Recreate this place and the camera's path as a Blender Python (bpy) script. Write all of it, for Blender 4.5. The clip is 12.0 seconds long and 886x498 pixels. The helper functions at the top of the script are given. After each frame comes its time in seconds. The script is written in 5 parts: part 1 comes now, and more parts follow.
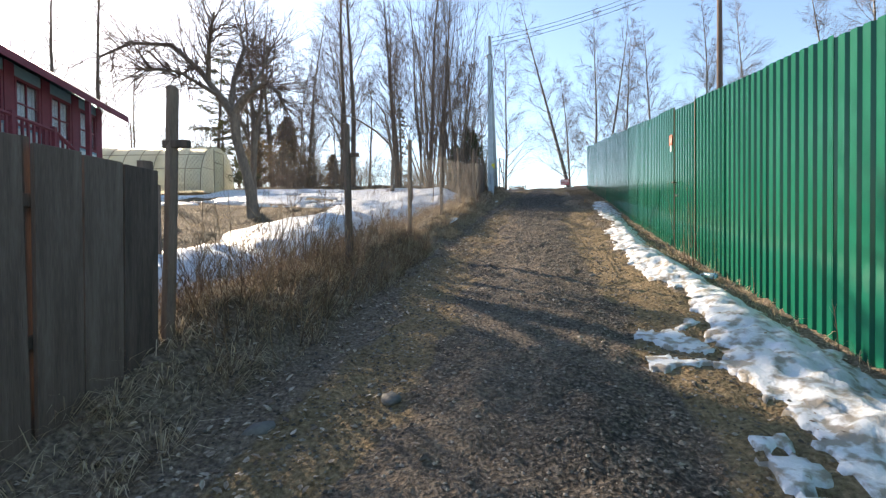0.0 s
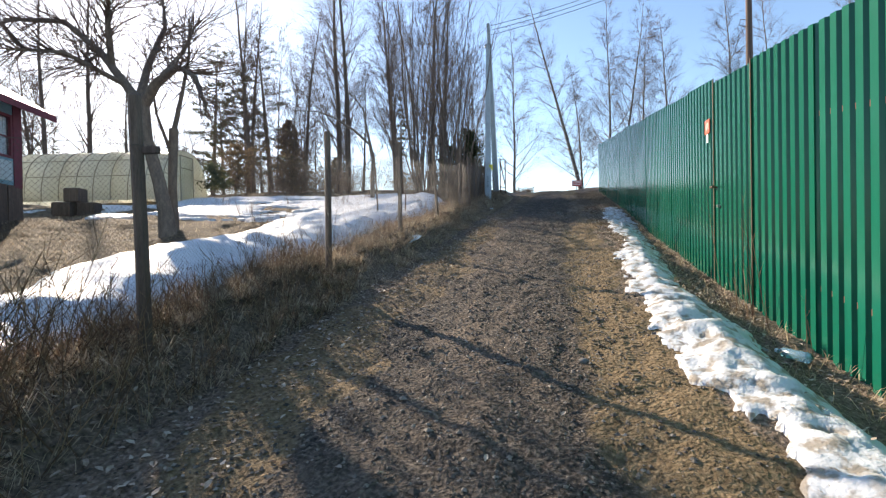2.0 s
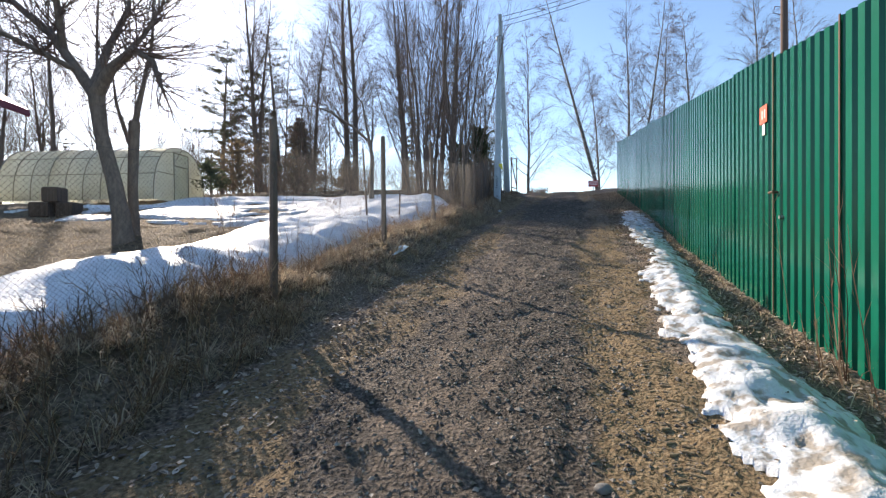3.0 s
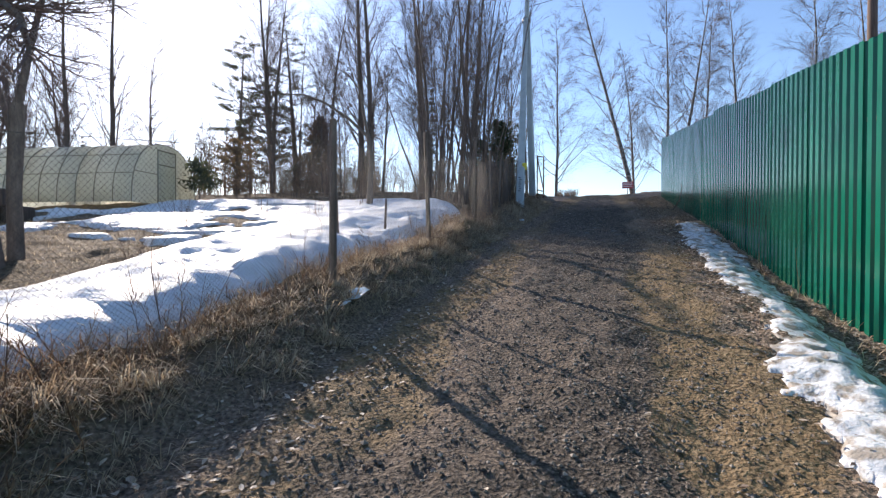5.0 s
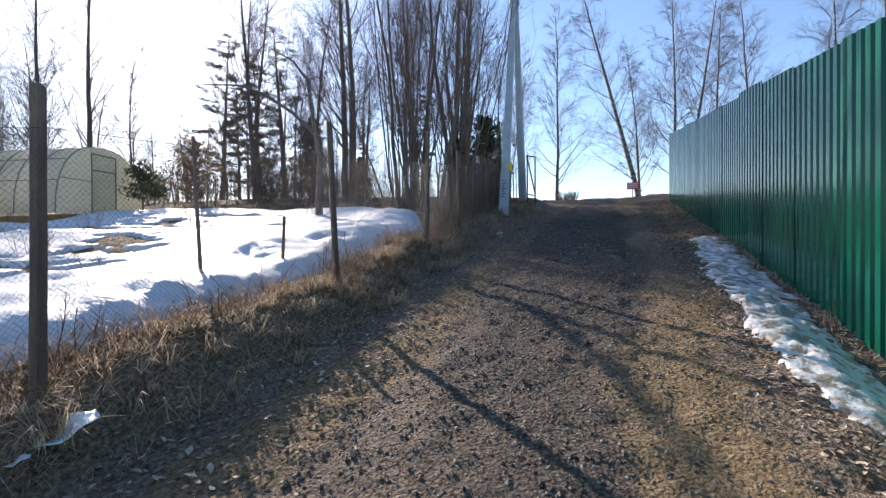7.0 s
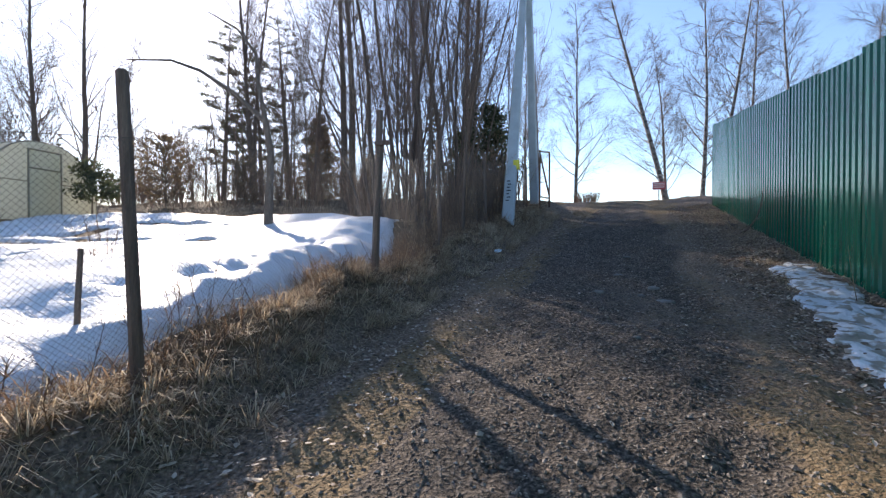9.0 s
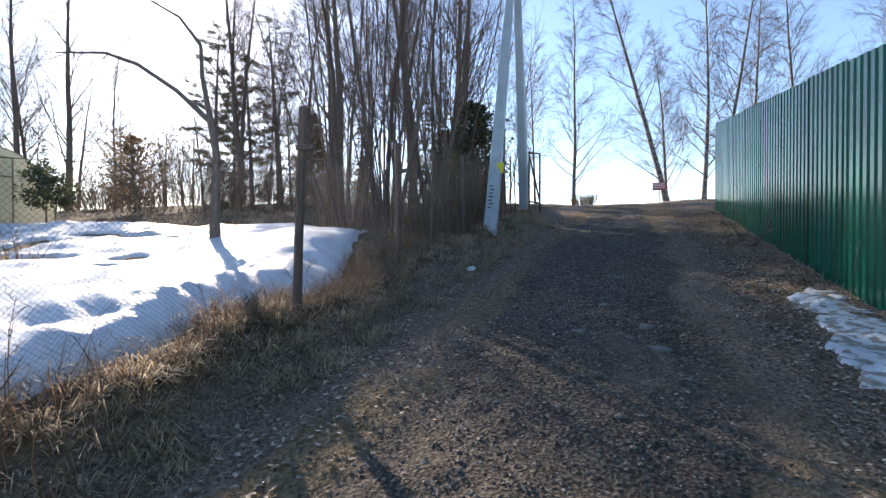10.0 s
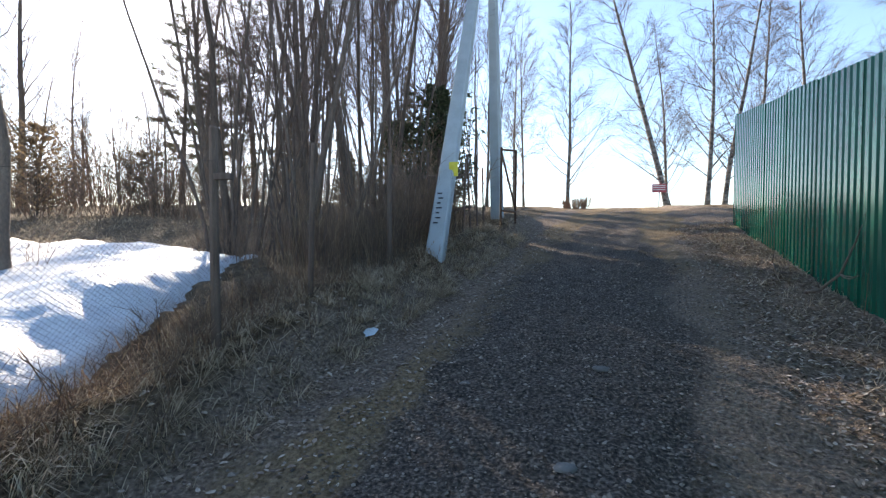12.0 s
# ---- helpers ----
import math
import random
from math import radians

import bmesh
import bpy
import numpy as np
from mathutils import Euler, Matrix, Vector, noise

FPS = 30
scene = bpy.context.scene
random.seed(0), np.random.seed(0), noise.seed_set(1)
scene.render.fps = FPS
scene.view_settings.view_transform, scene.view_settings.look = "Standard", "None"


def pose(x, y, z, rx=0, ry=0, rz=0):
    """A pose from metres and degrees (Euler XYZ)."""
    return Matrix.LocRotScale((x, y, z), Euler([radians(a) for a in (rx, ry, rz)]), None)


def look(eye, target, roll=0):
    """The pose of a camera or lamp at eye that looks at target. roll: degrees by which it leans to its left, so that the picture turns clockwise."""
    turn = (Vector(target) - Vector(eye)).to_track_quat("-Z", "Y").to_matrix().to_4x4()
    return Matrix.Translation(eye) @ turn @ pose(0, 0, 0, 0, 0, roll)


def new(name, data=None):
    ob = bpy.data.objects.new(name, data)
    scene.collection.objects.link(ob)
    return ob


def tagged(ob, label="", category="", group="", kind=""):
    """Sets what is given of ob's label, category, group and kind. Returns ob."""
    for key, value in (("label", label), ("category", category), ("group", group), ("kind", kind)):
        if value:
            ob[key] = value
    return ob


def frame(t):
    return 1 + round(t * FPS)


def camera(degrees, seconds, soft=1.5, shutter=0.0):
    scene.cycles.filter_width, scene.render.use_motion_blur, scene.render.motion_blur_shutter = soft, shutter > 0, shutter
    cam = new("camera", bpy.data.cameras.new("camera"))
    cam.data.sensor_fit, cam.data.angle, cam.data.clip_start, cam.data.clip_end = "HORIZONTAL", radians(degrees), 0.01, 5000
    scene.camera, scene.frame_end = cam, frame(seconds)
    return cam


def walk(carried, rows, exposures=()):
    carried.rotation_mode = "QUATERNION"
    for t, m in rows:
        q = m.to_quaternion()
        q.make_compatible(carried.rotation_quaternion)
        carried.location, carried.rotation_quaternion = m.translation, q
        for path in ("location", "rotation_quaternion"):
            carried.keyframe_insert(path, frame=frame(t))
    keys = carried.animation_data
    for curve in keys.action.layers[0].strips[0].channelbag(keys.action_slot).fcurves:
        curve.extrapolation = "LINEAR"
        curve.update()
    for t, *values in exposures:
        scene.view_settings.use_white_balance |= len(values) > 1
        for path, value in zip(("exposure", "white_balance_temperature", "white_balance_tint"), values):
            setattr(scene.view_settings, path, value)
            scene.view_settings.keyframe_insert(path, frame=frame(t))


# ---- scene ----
cam = camera(88.0, 12.0, soft=1.3)
EXPOSURE = 1.0
PATH = [
    (0, (0.381, 1.744, 2.039), (-0.054, 3.696, 2.01), -0.5),
    (0.5, (0.433, 2.382, 2.123), (-0.027, 4.328, 2.1), -0.8),
    (1, (0.558, 3.006, 2.215), (0.086, 4.949, 2.192), -1.0),
    (1.5, (0.681, 3.596, 2.3), (0.194, 5.536, 2.279), -0.7),
    (2, (0.769, 4.182, 2.399), (0.272, 6.119, 2.38), -1.0),
    (2.5, (0.778, 4.755, 2.535), (0.251, 6.684, 2.513), -0.5),
    (3, (0.807, 5.379, 2.577), (0.249, 7.3, 2.556), -0.5),
    (5, (0.551, 7.728, 2.961), (-0.114, 9.614, 2.939), 0.2),
    (5.5, (0.581, 8.319, 3.103), (-0.096, 10.201, 3.08), -0.0),
    (6, (0.643, 8.884, 3.161), (-0.041, 10.763, 3.144), -0.3),
    (6.5, (0.723, 9.374, 3.246), (0.034, 11.251, 3.224), -0.0),
    (7, (0.751, 9.972, 3.326), (0.061, 11.849, 3.31), -0.3),
    (9, (0.508, 12.348, 3.685), (-0.252, 14.198, 3.663), 0.1),
    (9.5, (0.576, 12.825, 3.766), (-0.199, 14.668, 3.751), -0.4),
    (10, (0.612, 13.395, 3.922), (-0.152, 15.243, 3.899), -0.1),
    (10.5, (0.629, 13.975, 4.035), (-0.144, 15.819, 4.013), -0.5),
    (11, (0.573, 14.639, 4.181), (-0.19, 16.487, 4.156), -0.4),
    (11.5, (0.578, 15.374, 4.203), (-0.191, 17.22, 4.182), -0.5),
    (12, (0.623, 15.963, 4.379), (-0.132, 17.815, 4.341), 0.6),
]
walk(cam, [(t, look(eye, target, roll)) for t, eye, target, roll in PATH], [(0.0, EXPOSURE + 0.34, 7700, 12), (1.5, EXPOSURE + 0.16, 7350, 12), (3.0, EXPOSURE - 0.0, 6950, 13), (5.0, EXPOSURE - 0.14, 6600, 15), (7.0, EXPOSURE - 0.1, 6600, 15), (9.0, EXPOSURE + 0.08, 6700, 15), (10.5, EXPOSURE + 0.31, 6950, 14), (12.0, EXPOSURE + 0.52, 7200, 13)])

# ---- light ----
SUN_ELEVATION, SUN_BEARING = 24.0, 51.8          # bearing: degrees from +y towards -x
sun_way = Vector((-math.sin(radians(SUN_BEARING)) * math.cos(radians(SUN_ELEVATION)),
                  math.cos(radians(SUN_BEARING)) * math.cos(radians(SUN_ELEVATION)), math.sin(radians(SUN_ELEVATION))))
world = bpy.data.worlds.new("sky")
scene.world = world
world.use_nodes = True
wn = world.node_tree
sky = wn.nodes.new("ShaderNodeTexSky")
sky.sky_type, sky.sun_disc = "NISHITA", False
sky.sun_elevation, sky.sun_rotation = radians(SUN_ELEVATION), radians(-SUN_BEARING)
sky.air_density, sky.dust_density, sky.ozone_density = 1.0, 0.35, 3.4
wn.links.new(sky.outputs["Color"], wn.nodes["Background"].inputs["Color"])
wn.nodes["Background"].inputs["Strength"].default_value = 0.136
sun = new("sun", bpy.data.lights.new("sun", "SUN"))
sun.data.energy, sun.data.angle, sun.data.color = 5.0, radians(0.53), (1.0, 0.9, 0.77)
sun.matrix_world = look(sun_way * 100, (0, 0, 0))


# ---- materials ----
def mat(name, ramp, scale=8.0, rough=0.8, bump=0.0, bump_scale=60.0, metal=0.0, stretch=(1, 1, 1), island=0.0, thing=0.0,
        fine=0.35, rough_var=0.1, transmit=0.0, spec=0.5):
    """A noise-driven surface: ramp is a list of (position, colour); island and thing vary its brightness piece by piece."""
    m = bpy.data.materials.new(name)
    m.use_nodes = True
    n, l = m.node_tree.nodes, m.node_tree.links
    b = n["Principled BSDF"]
    tc = n.new("ShaderNodeTexCoord")
    mp = n.new("ShaderNodeMapping")
    mp.inputs["Scale"].default_value = stretch
    l.new(tc.outputs["Object"], mp.inputs["Vector"])
    big, small = n.new("ShaderNodeTexNoise"), n.new("ShaderNodeTexNoise")
    big.inputs["Scale"].default_value, big.inputs["Detail"].default_value = scale, 5
    small.inputs["Scale"].default_value, small.inputs["Detail"].default_value = bump_scale, 4
    for t in (big, small):
        l.new(mp.outputs["Vector"], t.inputs["Vector"])
    mixf = n.new("ShaderNodeMix")
    mixf.inputs["Factor"].default_value = fine
    l.new(big.outputs["Fac"], mixf.inputs["A"])
    l.new(small.outputs["Fac"], mixf.inputs["B"])
    value = mixf.outputs["Result"]
    for amount, node, socket in ((island, "ShaderNodeNewGeometry", "Random Per Island"), (thing, "ShaderNodeObjectInfo", "Random")):
        if amount:
            g, mul = n.new(node), n.new("ShaderNodeMath")
            mul.operation = "MULTIPLY_ADD"
            mul.inputs[1].default_value, mul.inputs[2].default_value = amount, -amount / 2
            l.new(g.outputs[socket], mul.inputs[0])
            add = n.new("ShaderNodeMath")
            l.new(value, add.inputs[0])
            l.new(mul.outputs[0], add.inputs[1])
            value = add.outputs[0]
    cr = n.new("ShaderNodeValToRGB")
    while len(cr.color_ramp.elements) < len(ramp):
        cr.color_ramp.elements.new(0.5)
    for e, (p, c) in zip(cr.color_ramp.elements, ramp):
        e.position, e.color = p, (*c, 1)
    l.new(value, cr.inputs["Fac"])
    l.new(cr.outputs["Color"], b.inputs["Base Color"])
    rr = n.new("ShaderNodeMapRange")
    rr.inputs["To Min"].default_value, rr.inputs["To Max"].default_value = max(rough - rough_var, 0.03), min(rough + rough_var, 1)
    l.new(big.outputs["Fac"], rr.inputs["Value"])
    l.new(rr.outputs["Result"], b.inputs["Roughness"])
    b.inputs["Metallic"].default_value, b.inputs["Specular IOR Level"].default_value = metal, spec
    if transmit:
        tr, ms = n.new("ShaderNodeBsdfTranslucent"), n.new("ShaderNodeMixShader")
        ms.inputs[0].default_value = transmit
        l.new(cr.outputs["Color"], tr.inputs["Color"])
        l.new(b.outputs[0], ms.inputs[1])
        l.new(tr.outputs[0], ms.inputs[2])
        l.new(ms.outputs[0], n["Material Output"].inputs["Surface"])
    if bump:
        bp = n.new("ShaderNodeBump")
        bp.inputs["Strength"].default_value, bp.inputs["Distance"].default_value = 1.0, bump
        l.new(small.outputs["Fac"], bp.inputs["Height"])
        l.new(bp.outputs["Normal"], b.inputs["Normal"])
    return m


def ground_material():
    """Gravel, sandy wheel tracks, leaf mould and dead grass, laid out by the mesh's own masks."""
    m = bpy.data.materials.new("earth")
    m.use_nodes = True
    n, l = m.node_tree.nodes, m.node_tree.links
    b = n["Principled BSDF"]
    b.inputs["Roughness"].default_value, b.inputs["Specular IOR Level"].default_value = 0.9, 0.25
    tc = n.new("ShaderNodeTexCoord")

    def noise_at(scale, detail=6):
        t = n.new("ShaderNodeTexNoise")
        t.inputs["Scale"].default_value, t.inputs["Detail"].default_value = scale, detail
        l.new(tc.outputs["Object"], t.inputs["Vector"])
        return t.outputs["Fac"]

    def ramp(fac, *stops):
        r = n.new("ShaderNodeValToRGB")
        while len(r.color_ramp.elements) < len(stops):
            r.color_ramp.elements.new(0.5)
        for e, (p, c) in zip(r.color_ramp.elements, stops):
            e.position, e.color = p, (*c, 1)
        l.new(fac, r.inputs["Fac"])
        return r.outputs["Color"]

    def mix(fac, a, c):
        x = n.new("ShaderNodeMix")
        x.data_type = "RGBA"
        l.new(fac, x.inputs["Factor"])
        l.new(a, x.inputs["A"])
        l.new(c, x.inputs["B"])
        return x.outputs["Result"]

    def mask(name, amount=0.5):
        a = n.new("ShaderNodeAttribute")
        a.attribute_name = name
        s = n.new("ShaderNodeMath")
        s.operation = "MULTIPLY_ADD"
        l.new(noise_at(9, 8), s.inputs[0])
        s.inputs[1].default_value, s.inputs[2].default_value = amount, -amount / 2
        t = n.new("ShaderNodeMath")
        t.use_clamp = True
        l.new(a.outputs["Fac"], t.inputs[0])
        l.new(s.outputs[0], t.inputs[1])
        r = n.new("ShaderNodeMapRange")
        r.interpolation_type = "SMOOTHSTEP"
        r.inputs["From Min"].default_value, r.inputs["From Max"].default_value = 0.25, 0.75
        l.new(t.outputs[0], r.inputs["Value"])
        return r.outputs["Result"]

    grain = noise_at(46, 9)
    grass = ramp(noise_at(14, 8), (0.28, (0.05, 0.034, 0.022)), (0.5, (0.13, 0.092, 0.056)), (0.72, (0.26, 0.185, 0.11)))
    gravel = ramp(grain, (0.32, (0.022, 0.018, 0.015)), (0.5, (0.08, 0.065, 0.052)), (0.68, (0.24, 0.195, 0.155)))
    sand = ramp(noise_at(38, 8), (0.3, (0.11, 0.074, 0.04)), (0.52, (0.235, 0.165, 0.092)), (0.75, (0.38, 0.28, 0.168)))
    mould = ramp(noise_at(42, 8), (0.3, (0.075, 0.055, 0.042)), (0.55, (0.24, 0.18, 0.132)), (0.75, (0.42, 0.33, 0.25)))
    colour = mix(mask("litter"), grass, mould)
    colour = mix(mask("gravel"), colour, gravel)
    colour = mix(mask("sand"), colour, sand)
    l.new(colour, b.inputs["Base Color"])
    bp = n.new("ShaderNodeBump")
    bp.inputs["Strength"].default_value, bp.inputs["Distance"].default_value = 1.0, 0.045
    l.new(grain, bp.inputs["Height"])
    l.new(bp.outputs["Normal"], b.inputs["Normal"])
    return m


def snow_material():
    m = mat("snow", [(0.25, (0.5, 0.53, 0.56)), (0.7, (0.72, 0.735, 0.75))], 7, 0.55, 0.008, 45)
    b = m.node_tree.nodes["Principled BSDF"]
    b.inputs["Subsurface Weight"].default_value, b.inputs["Subsurface Radius"].default_value = 0.25, (0.05, 0.06, 0.07)
    # grey dirt and needles melted out on the surface; the same grey shades the strip's far end
    n, l = m.node_tree.nodes, m.node_tree.links
    tc, t = n.new("ShaderNodeTexCoord"), n.new("ShaderNodeTexNoise")
    t.inputs["Scale"].default_value, t.inputs["Detail"].default_value = 11, 9
    l.new(tc.outputs["Object"], t.inputs["Vector"])
    a = n.new("ShaderNodeAttribute")
    a.attribute_name = "dirt_shade"
    r = n.new("ShaderNodeMapRange")
    r.inputs["From Min"].default_value, r.inputs["From Max"].default_value = 0.48, 0.7
    l.new(t.outputs["Fac"], r.inputs["Value"])
    mul = n.new("ShaderNodeMath")
    mul.operation, mul.use_clamp = "MULTIPLY", True
    l.new(r.outputs["Result"], mul.inputs[0])
    l.new(a.outputs["Fac"], mul.inputs[1])
    x = n.new("ShaderNodeMix")
    x.data_type = "RGBA"
    old = b.inputs["Base Color"].links[0].from_socket
    l.new(mul.outputs[0], x.inputs["Factor"])
    l.new(old, x.inputs["A"])
    x.inputs["B"].default_value = (0.3, 0.265, 0.22, 1)
    l.new(x.outputs["Result"], b.inputs["Base Color"])
    return m


EARTH, SNOW = ground_material(), snow_material()
GREEN = mat("green_paint", [(0.2, (0.002, 0.088, 0.054)), (0.6, (0.003, 0.112, 0.07)), (0.85, (0.012, 0.145, 0.096))], 1.3, 0.17, 0.0005, 30, stretch=(1, 1, 0.35), thing=0.18, fine=0.2, rough_var=0.05, spec=0.38)
STEEL = mat("grey_steel", [(0.3, (0.16, 0.16, 0.16)), (0.7, (0.3, 0.3, 0.3))], 20, 0.45, 0.0008, 120, metal=0.8)
RUST = mat("rusty_iron", [(0.3, (0.05, 0.028, 0.02)), (0.6, (0.12, 0.06, 0.035)), (0.8, (0.2, 0.1, 0.05))], 14, 0.8, 0.001, 150)
WIRE = mat("dull_wire", [(0.3, (0.07, 0.055, 0.045)), (0.7, (0.14, 0.115, 0.095))], 12, 0.7, metal=0.2)
OLDWOOD = mat("weathered_wood", [(0.25, (0.085, 0.055, 0.042)), (0.55, (0.2, 0.138, 0.105)), (0.8, (0.31, 0.235, 0.185))], 6, 0.85, 0.004, 50, stretch=(4, 4, 0.5), thing=0.25)
DARKWOOD = mat("dark_old_boards", [(0.25, (0.05, 0.033, 0.027)), (0.55, (0.13, 0.088, 0.07)), (0.8, (0.2, 0.146, 0.12))], 5, 0.9, 0.004, 40, stretch=(5, 5, 0.4), thing=0.3)
CONCRETE = mat("pale_concrete", [(0.25, (0.29, 0.33, 0.34)), (0.55, (0.4, 0.45, 0.47)), (0.8, (0.5, 0.56, 0.58))], 3, 0.85, 0.003, 70)
BIRCH = mat("birch_bark", [(0.4, (0.03, 0.026, 0.024)), (0.5, (0.15, 0.135, 0.12)), (0.66, (0.42, 0.39, 0.36))], 3, 0.75, 0.004, 30, stretch=(1.4, 1.4, 2.2))
BARK = mat("grey_brown_bark", [(0.25, (0.065, 0.05, 0.04)), (0.55, (0.17, 0.132, 0.106)), (0.8, (0.27, 0.22, 0.18))], 9, 0.9, 0.008, 40, stretch=(2.5, 2.5, 0.7))
DARKBARK = mat("dark_alder_bark", [(0.25, (0.055, 0.038, 0.03)), (0.55, (0.135, 0.098, 0.078)), (0.8, (0.21, 0.165, 0.135))], 9, 0.9, 0.006, 40, stretch=(2.5, 2.5, 0.7), thing=0.2)
SHRUB = mat("reddish_shrub_twigs", [(0.25, (0.13, 0.078, 0.052)), (0.75, (0.31, 0.2, 0.135))], 3, 0.75, island=0.5)
TWIG = mat("thin_twigs", [(0.25, (0.075, 0.05, 0.042)), (0.75, (0.17, 0.115, 0.095))], 3, 0.75, island=0.5)
NEEDLE = mat("dark_needles", [(0.2, (0.038, 0.047, 0.027)), (0.55, (0.08, 0.095, 0.05)), (0.85, (0.135, 0.14, 0.075))], 4, 0.7, island=0.6, transmit=0.45)
BROWN_NEEDLE = mat("winter_brown_needles", [(0.2, (0.09, 0.062, 0.036)), (0.55, (0.22, 0.155, 0.092)), (0.85, (0.33, 0.25, 0.15))], 4, 0.75, island=0.6, transmit=0.55)
GRASS = mat("dead_grass", [(0.12, (0.22, 0.155, 0.1)), (0.5, (0.48, 0.37, 0.25)), (0.88, (0.68, 0.56, 0.4))], 2, 0.7, island=0.8, transmit=0.45)
LEAF = mat("fallen_leaves", [(0.12, (0.12, 0.08, 0.058)), (0.5, (0.34, 0.255, 0.19)), (0.88, (0.6, 0.51, 0.41))], 30, 0.65, island=0.8, transmit=0.15)
STONE = mat("gravel_stone", [(0.15, (0.045, 0.036, 0.029)), (0.5, (0.135, 0.11, 0.088)), (0.88, (0.34, 0.29, 0.235))], 25, 0.8, 0.002, 120, island=0.7)


# ---- mesh helpers ----
class Shape:
    """Collects vertices and faces of one mesh."""

    def __init__(self):
        self.v, self.f = [], []

    def tube(self, path, radii, sides=5, cap=True):
        start, n = len(self.v), len(path)
        prev = None
        for i, p in enumerate(path):
            d = (path[min(i + 1, n - 1)] - path[max(i - 1, 0)]).normalized()
            if prev is None:
                prev = d.orthogonal().normalized()
            a = (prev - d * prev.dot(d)).normalized()
            c, prev, r = d.cross(a), a, radii[i]
            for k in range(sides):
                w = 2 * math.pi * k / sides
                self.v.append(p + a * (r * math.cos(w)) + c * (r * math.sin(w)))
        for i in range(n - 1):
            for k in range(sides):
                q = start + i * sides
                self.f.append((q + k, q + (k + 1) % sides, q + sides + (k + 1) % sides, q + sides + k))
        if cap:
            self.f.append(tuple(range(start + sides - 1, start - 1, -1)))
            self.f.append(tuple(range(start + (n - 1) * sides, start + n * sides)))

    def strand(self, a, b, ra, rb):
        """A three-sided twig."""
        d = b - a
        u = d.orthogonal().normalized()
        w = d.cross(u).normalized()
        s = len(self.v)
        for p, r in ((a, ra), (b, rb)):
            self.v += [p + u * r, p + (w * 0.87 - u * 0.5) * r, p - (w * 0.87 + u * 0.5) * r]
        self.f += [(s, s + 1, s + 4, s + 3), (s + 1, s + 2, s + 5, s + 4), (s + 2, s, s + 3, s + 5)]

    def spike(self, a, b, r):
        """A three-sided twig that runs out to a point."""
        d = b - a
        u = d.orthogonal().normalized()
        w = d.cross(u).normalized()
        s = len(self.v)
        self.v += [a + u * r, a + (w * 0.87 - u * 0.5) * r, a - (w * 0.87 + u * 0.5) * r, b]
        self.f += [(s, s + 1, s + 3), (s + 1, s + 2, s + 3), (s + 2, s, s + 3)]

    def box(self, x0, y0, z0, x1, y1, z1, m=None, bevel=0.0):
        s, e = len(self.v), bevel
        if not e:
            pts = [Vector((x, y, z)) for z in (z0, z1) for x, y in ((x0, y0), (x1, y0), (x1, y1), (x0, y1))]
            faces = [(3, 2, 1, 0), (4, 5, 6, 7), (0, 1, 5, 4), (1, 2, 6, 5), (2, 3, 7, 6), (3, 0, 4, 7)]
        else:
            pts, faces = [], []
            for z, k in ((z0, e), (z0 + e, 0), (z1 - e, 0), (z1, e)):
                pts += [Vector((x, y, z)) for x, y in ((x0 + k + e * 0, y0 + k), (x1 - k, y0 + k), (x1 - k, y1 - k), (x0 + k, y1 - k))]
            faces = [(3, 2, 1, 0), (12, 13, 14, 15)]
            for j in range(3):
                for k in range(4):
                    faces.append((j * 4 + k, j * 4 + (k + 1) % 4, j * 4 + 4 + (k + 1) % 4, j * 4 + 4 + k))
        self.v += [m @ p if m else p for p in pts]
        self.f += [tuple(s + i for i in f) for f in faces]

    def leaf(self, p, d, side, width):
        """A small folded leaf or needle tuft: two triangles."""
        s = len(self.v)
        self.v += [p, p + d * 0.5 + side * width, p + d, p + d * 0.5 - side * width]
        self.f += [(s, s + 1, s + 2), (s, s + 2, s + 3)]

    def mesh(self, name, material, smooth=False):
        me = bpy.data.meshes.new(name)
        me.from_pydata([tuple(p) for p in self.v], [], self.f)
        me.materials.append(material)
        if smooth:
            me.shade_smooth()
        me.update()
        return me


def part(name, shape, material, parent=None, label="", smooth=False):
    ob = new(name, shape if isinstance(shape, bpy.types.Mesh) else shape.mesh(name, material, smooth))
    if parent is not None:
        ob.parent = parent
    return tagged(ob, label)


def thing(name, x, y, z, label, category, group="", kind="", turn=0.0):
    ob = new(name)
    ob.matrix_world = pose(x, y, z, 0, 0, turn)
    ob.empty_display_size = 0.2
    return tagged(ob, label, category, group, kind)


def rnd(a, b):
    return random.uniform(a, b)


def value_noise(x, y, seed=0):
    xi, yi = np.floor(x), np.floor(y)
    u, v = x - xi, y - yi
    u, v = u * u * (3 - 2 * u), v * v * (3 - 2 * v)

    def h(a, b):
        k = np.sin(a * 127.1 + b * 311.7 + seed * 74.7) * 43758.5453
        return k - np.floor(k)

    return (h(xi, yi) * (1 - u) + h(xi + 1, yi) * u) * (1 - v) + (h(xi, yi + 1) * (1 - u) + h(xi + 1, yi + 1) * u) * v


def fbm(x, y, octaves=4, seed=0):
    total, amp, norm = 0, 1.0, 0
    for k in range(octaves):
        total, norm = total + amp * value_noise(x * 2 ** k, y * 2 ** k, seed + k * 17), norm + amp
        amp *= 0.55
    return total / norm - 0.5


def ease(x, a, b):
    t = np.clip((x - a) / (b - a), 0, 1)
    return t * t * (3 - 2 * t)


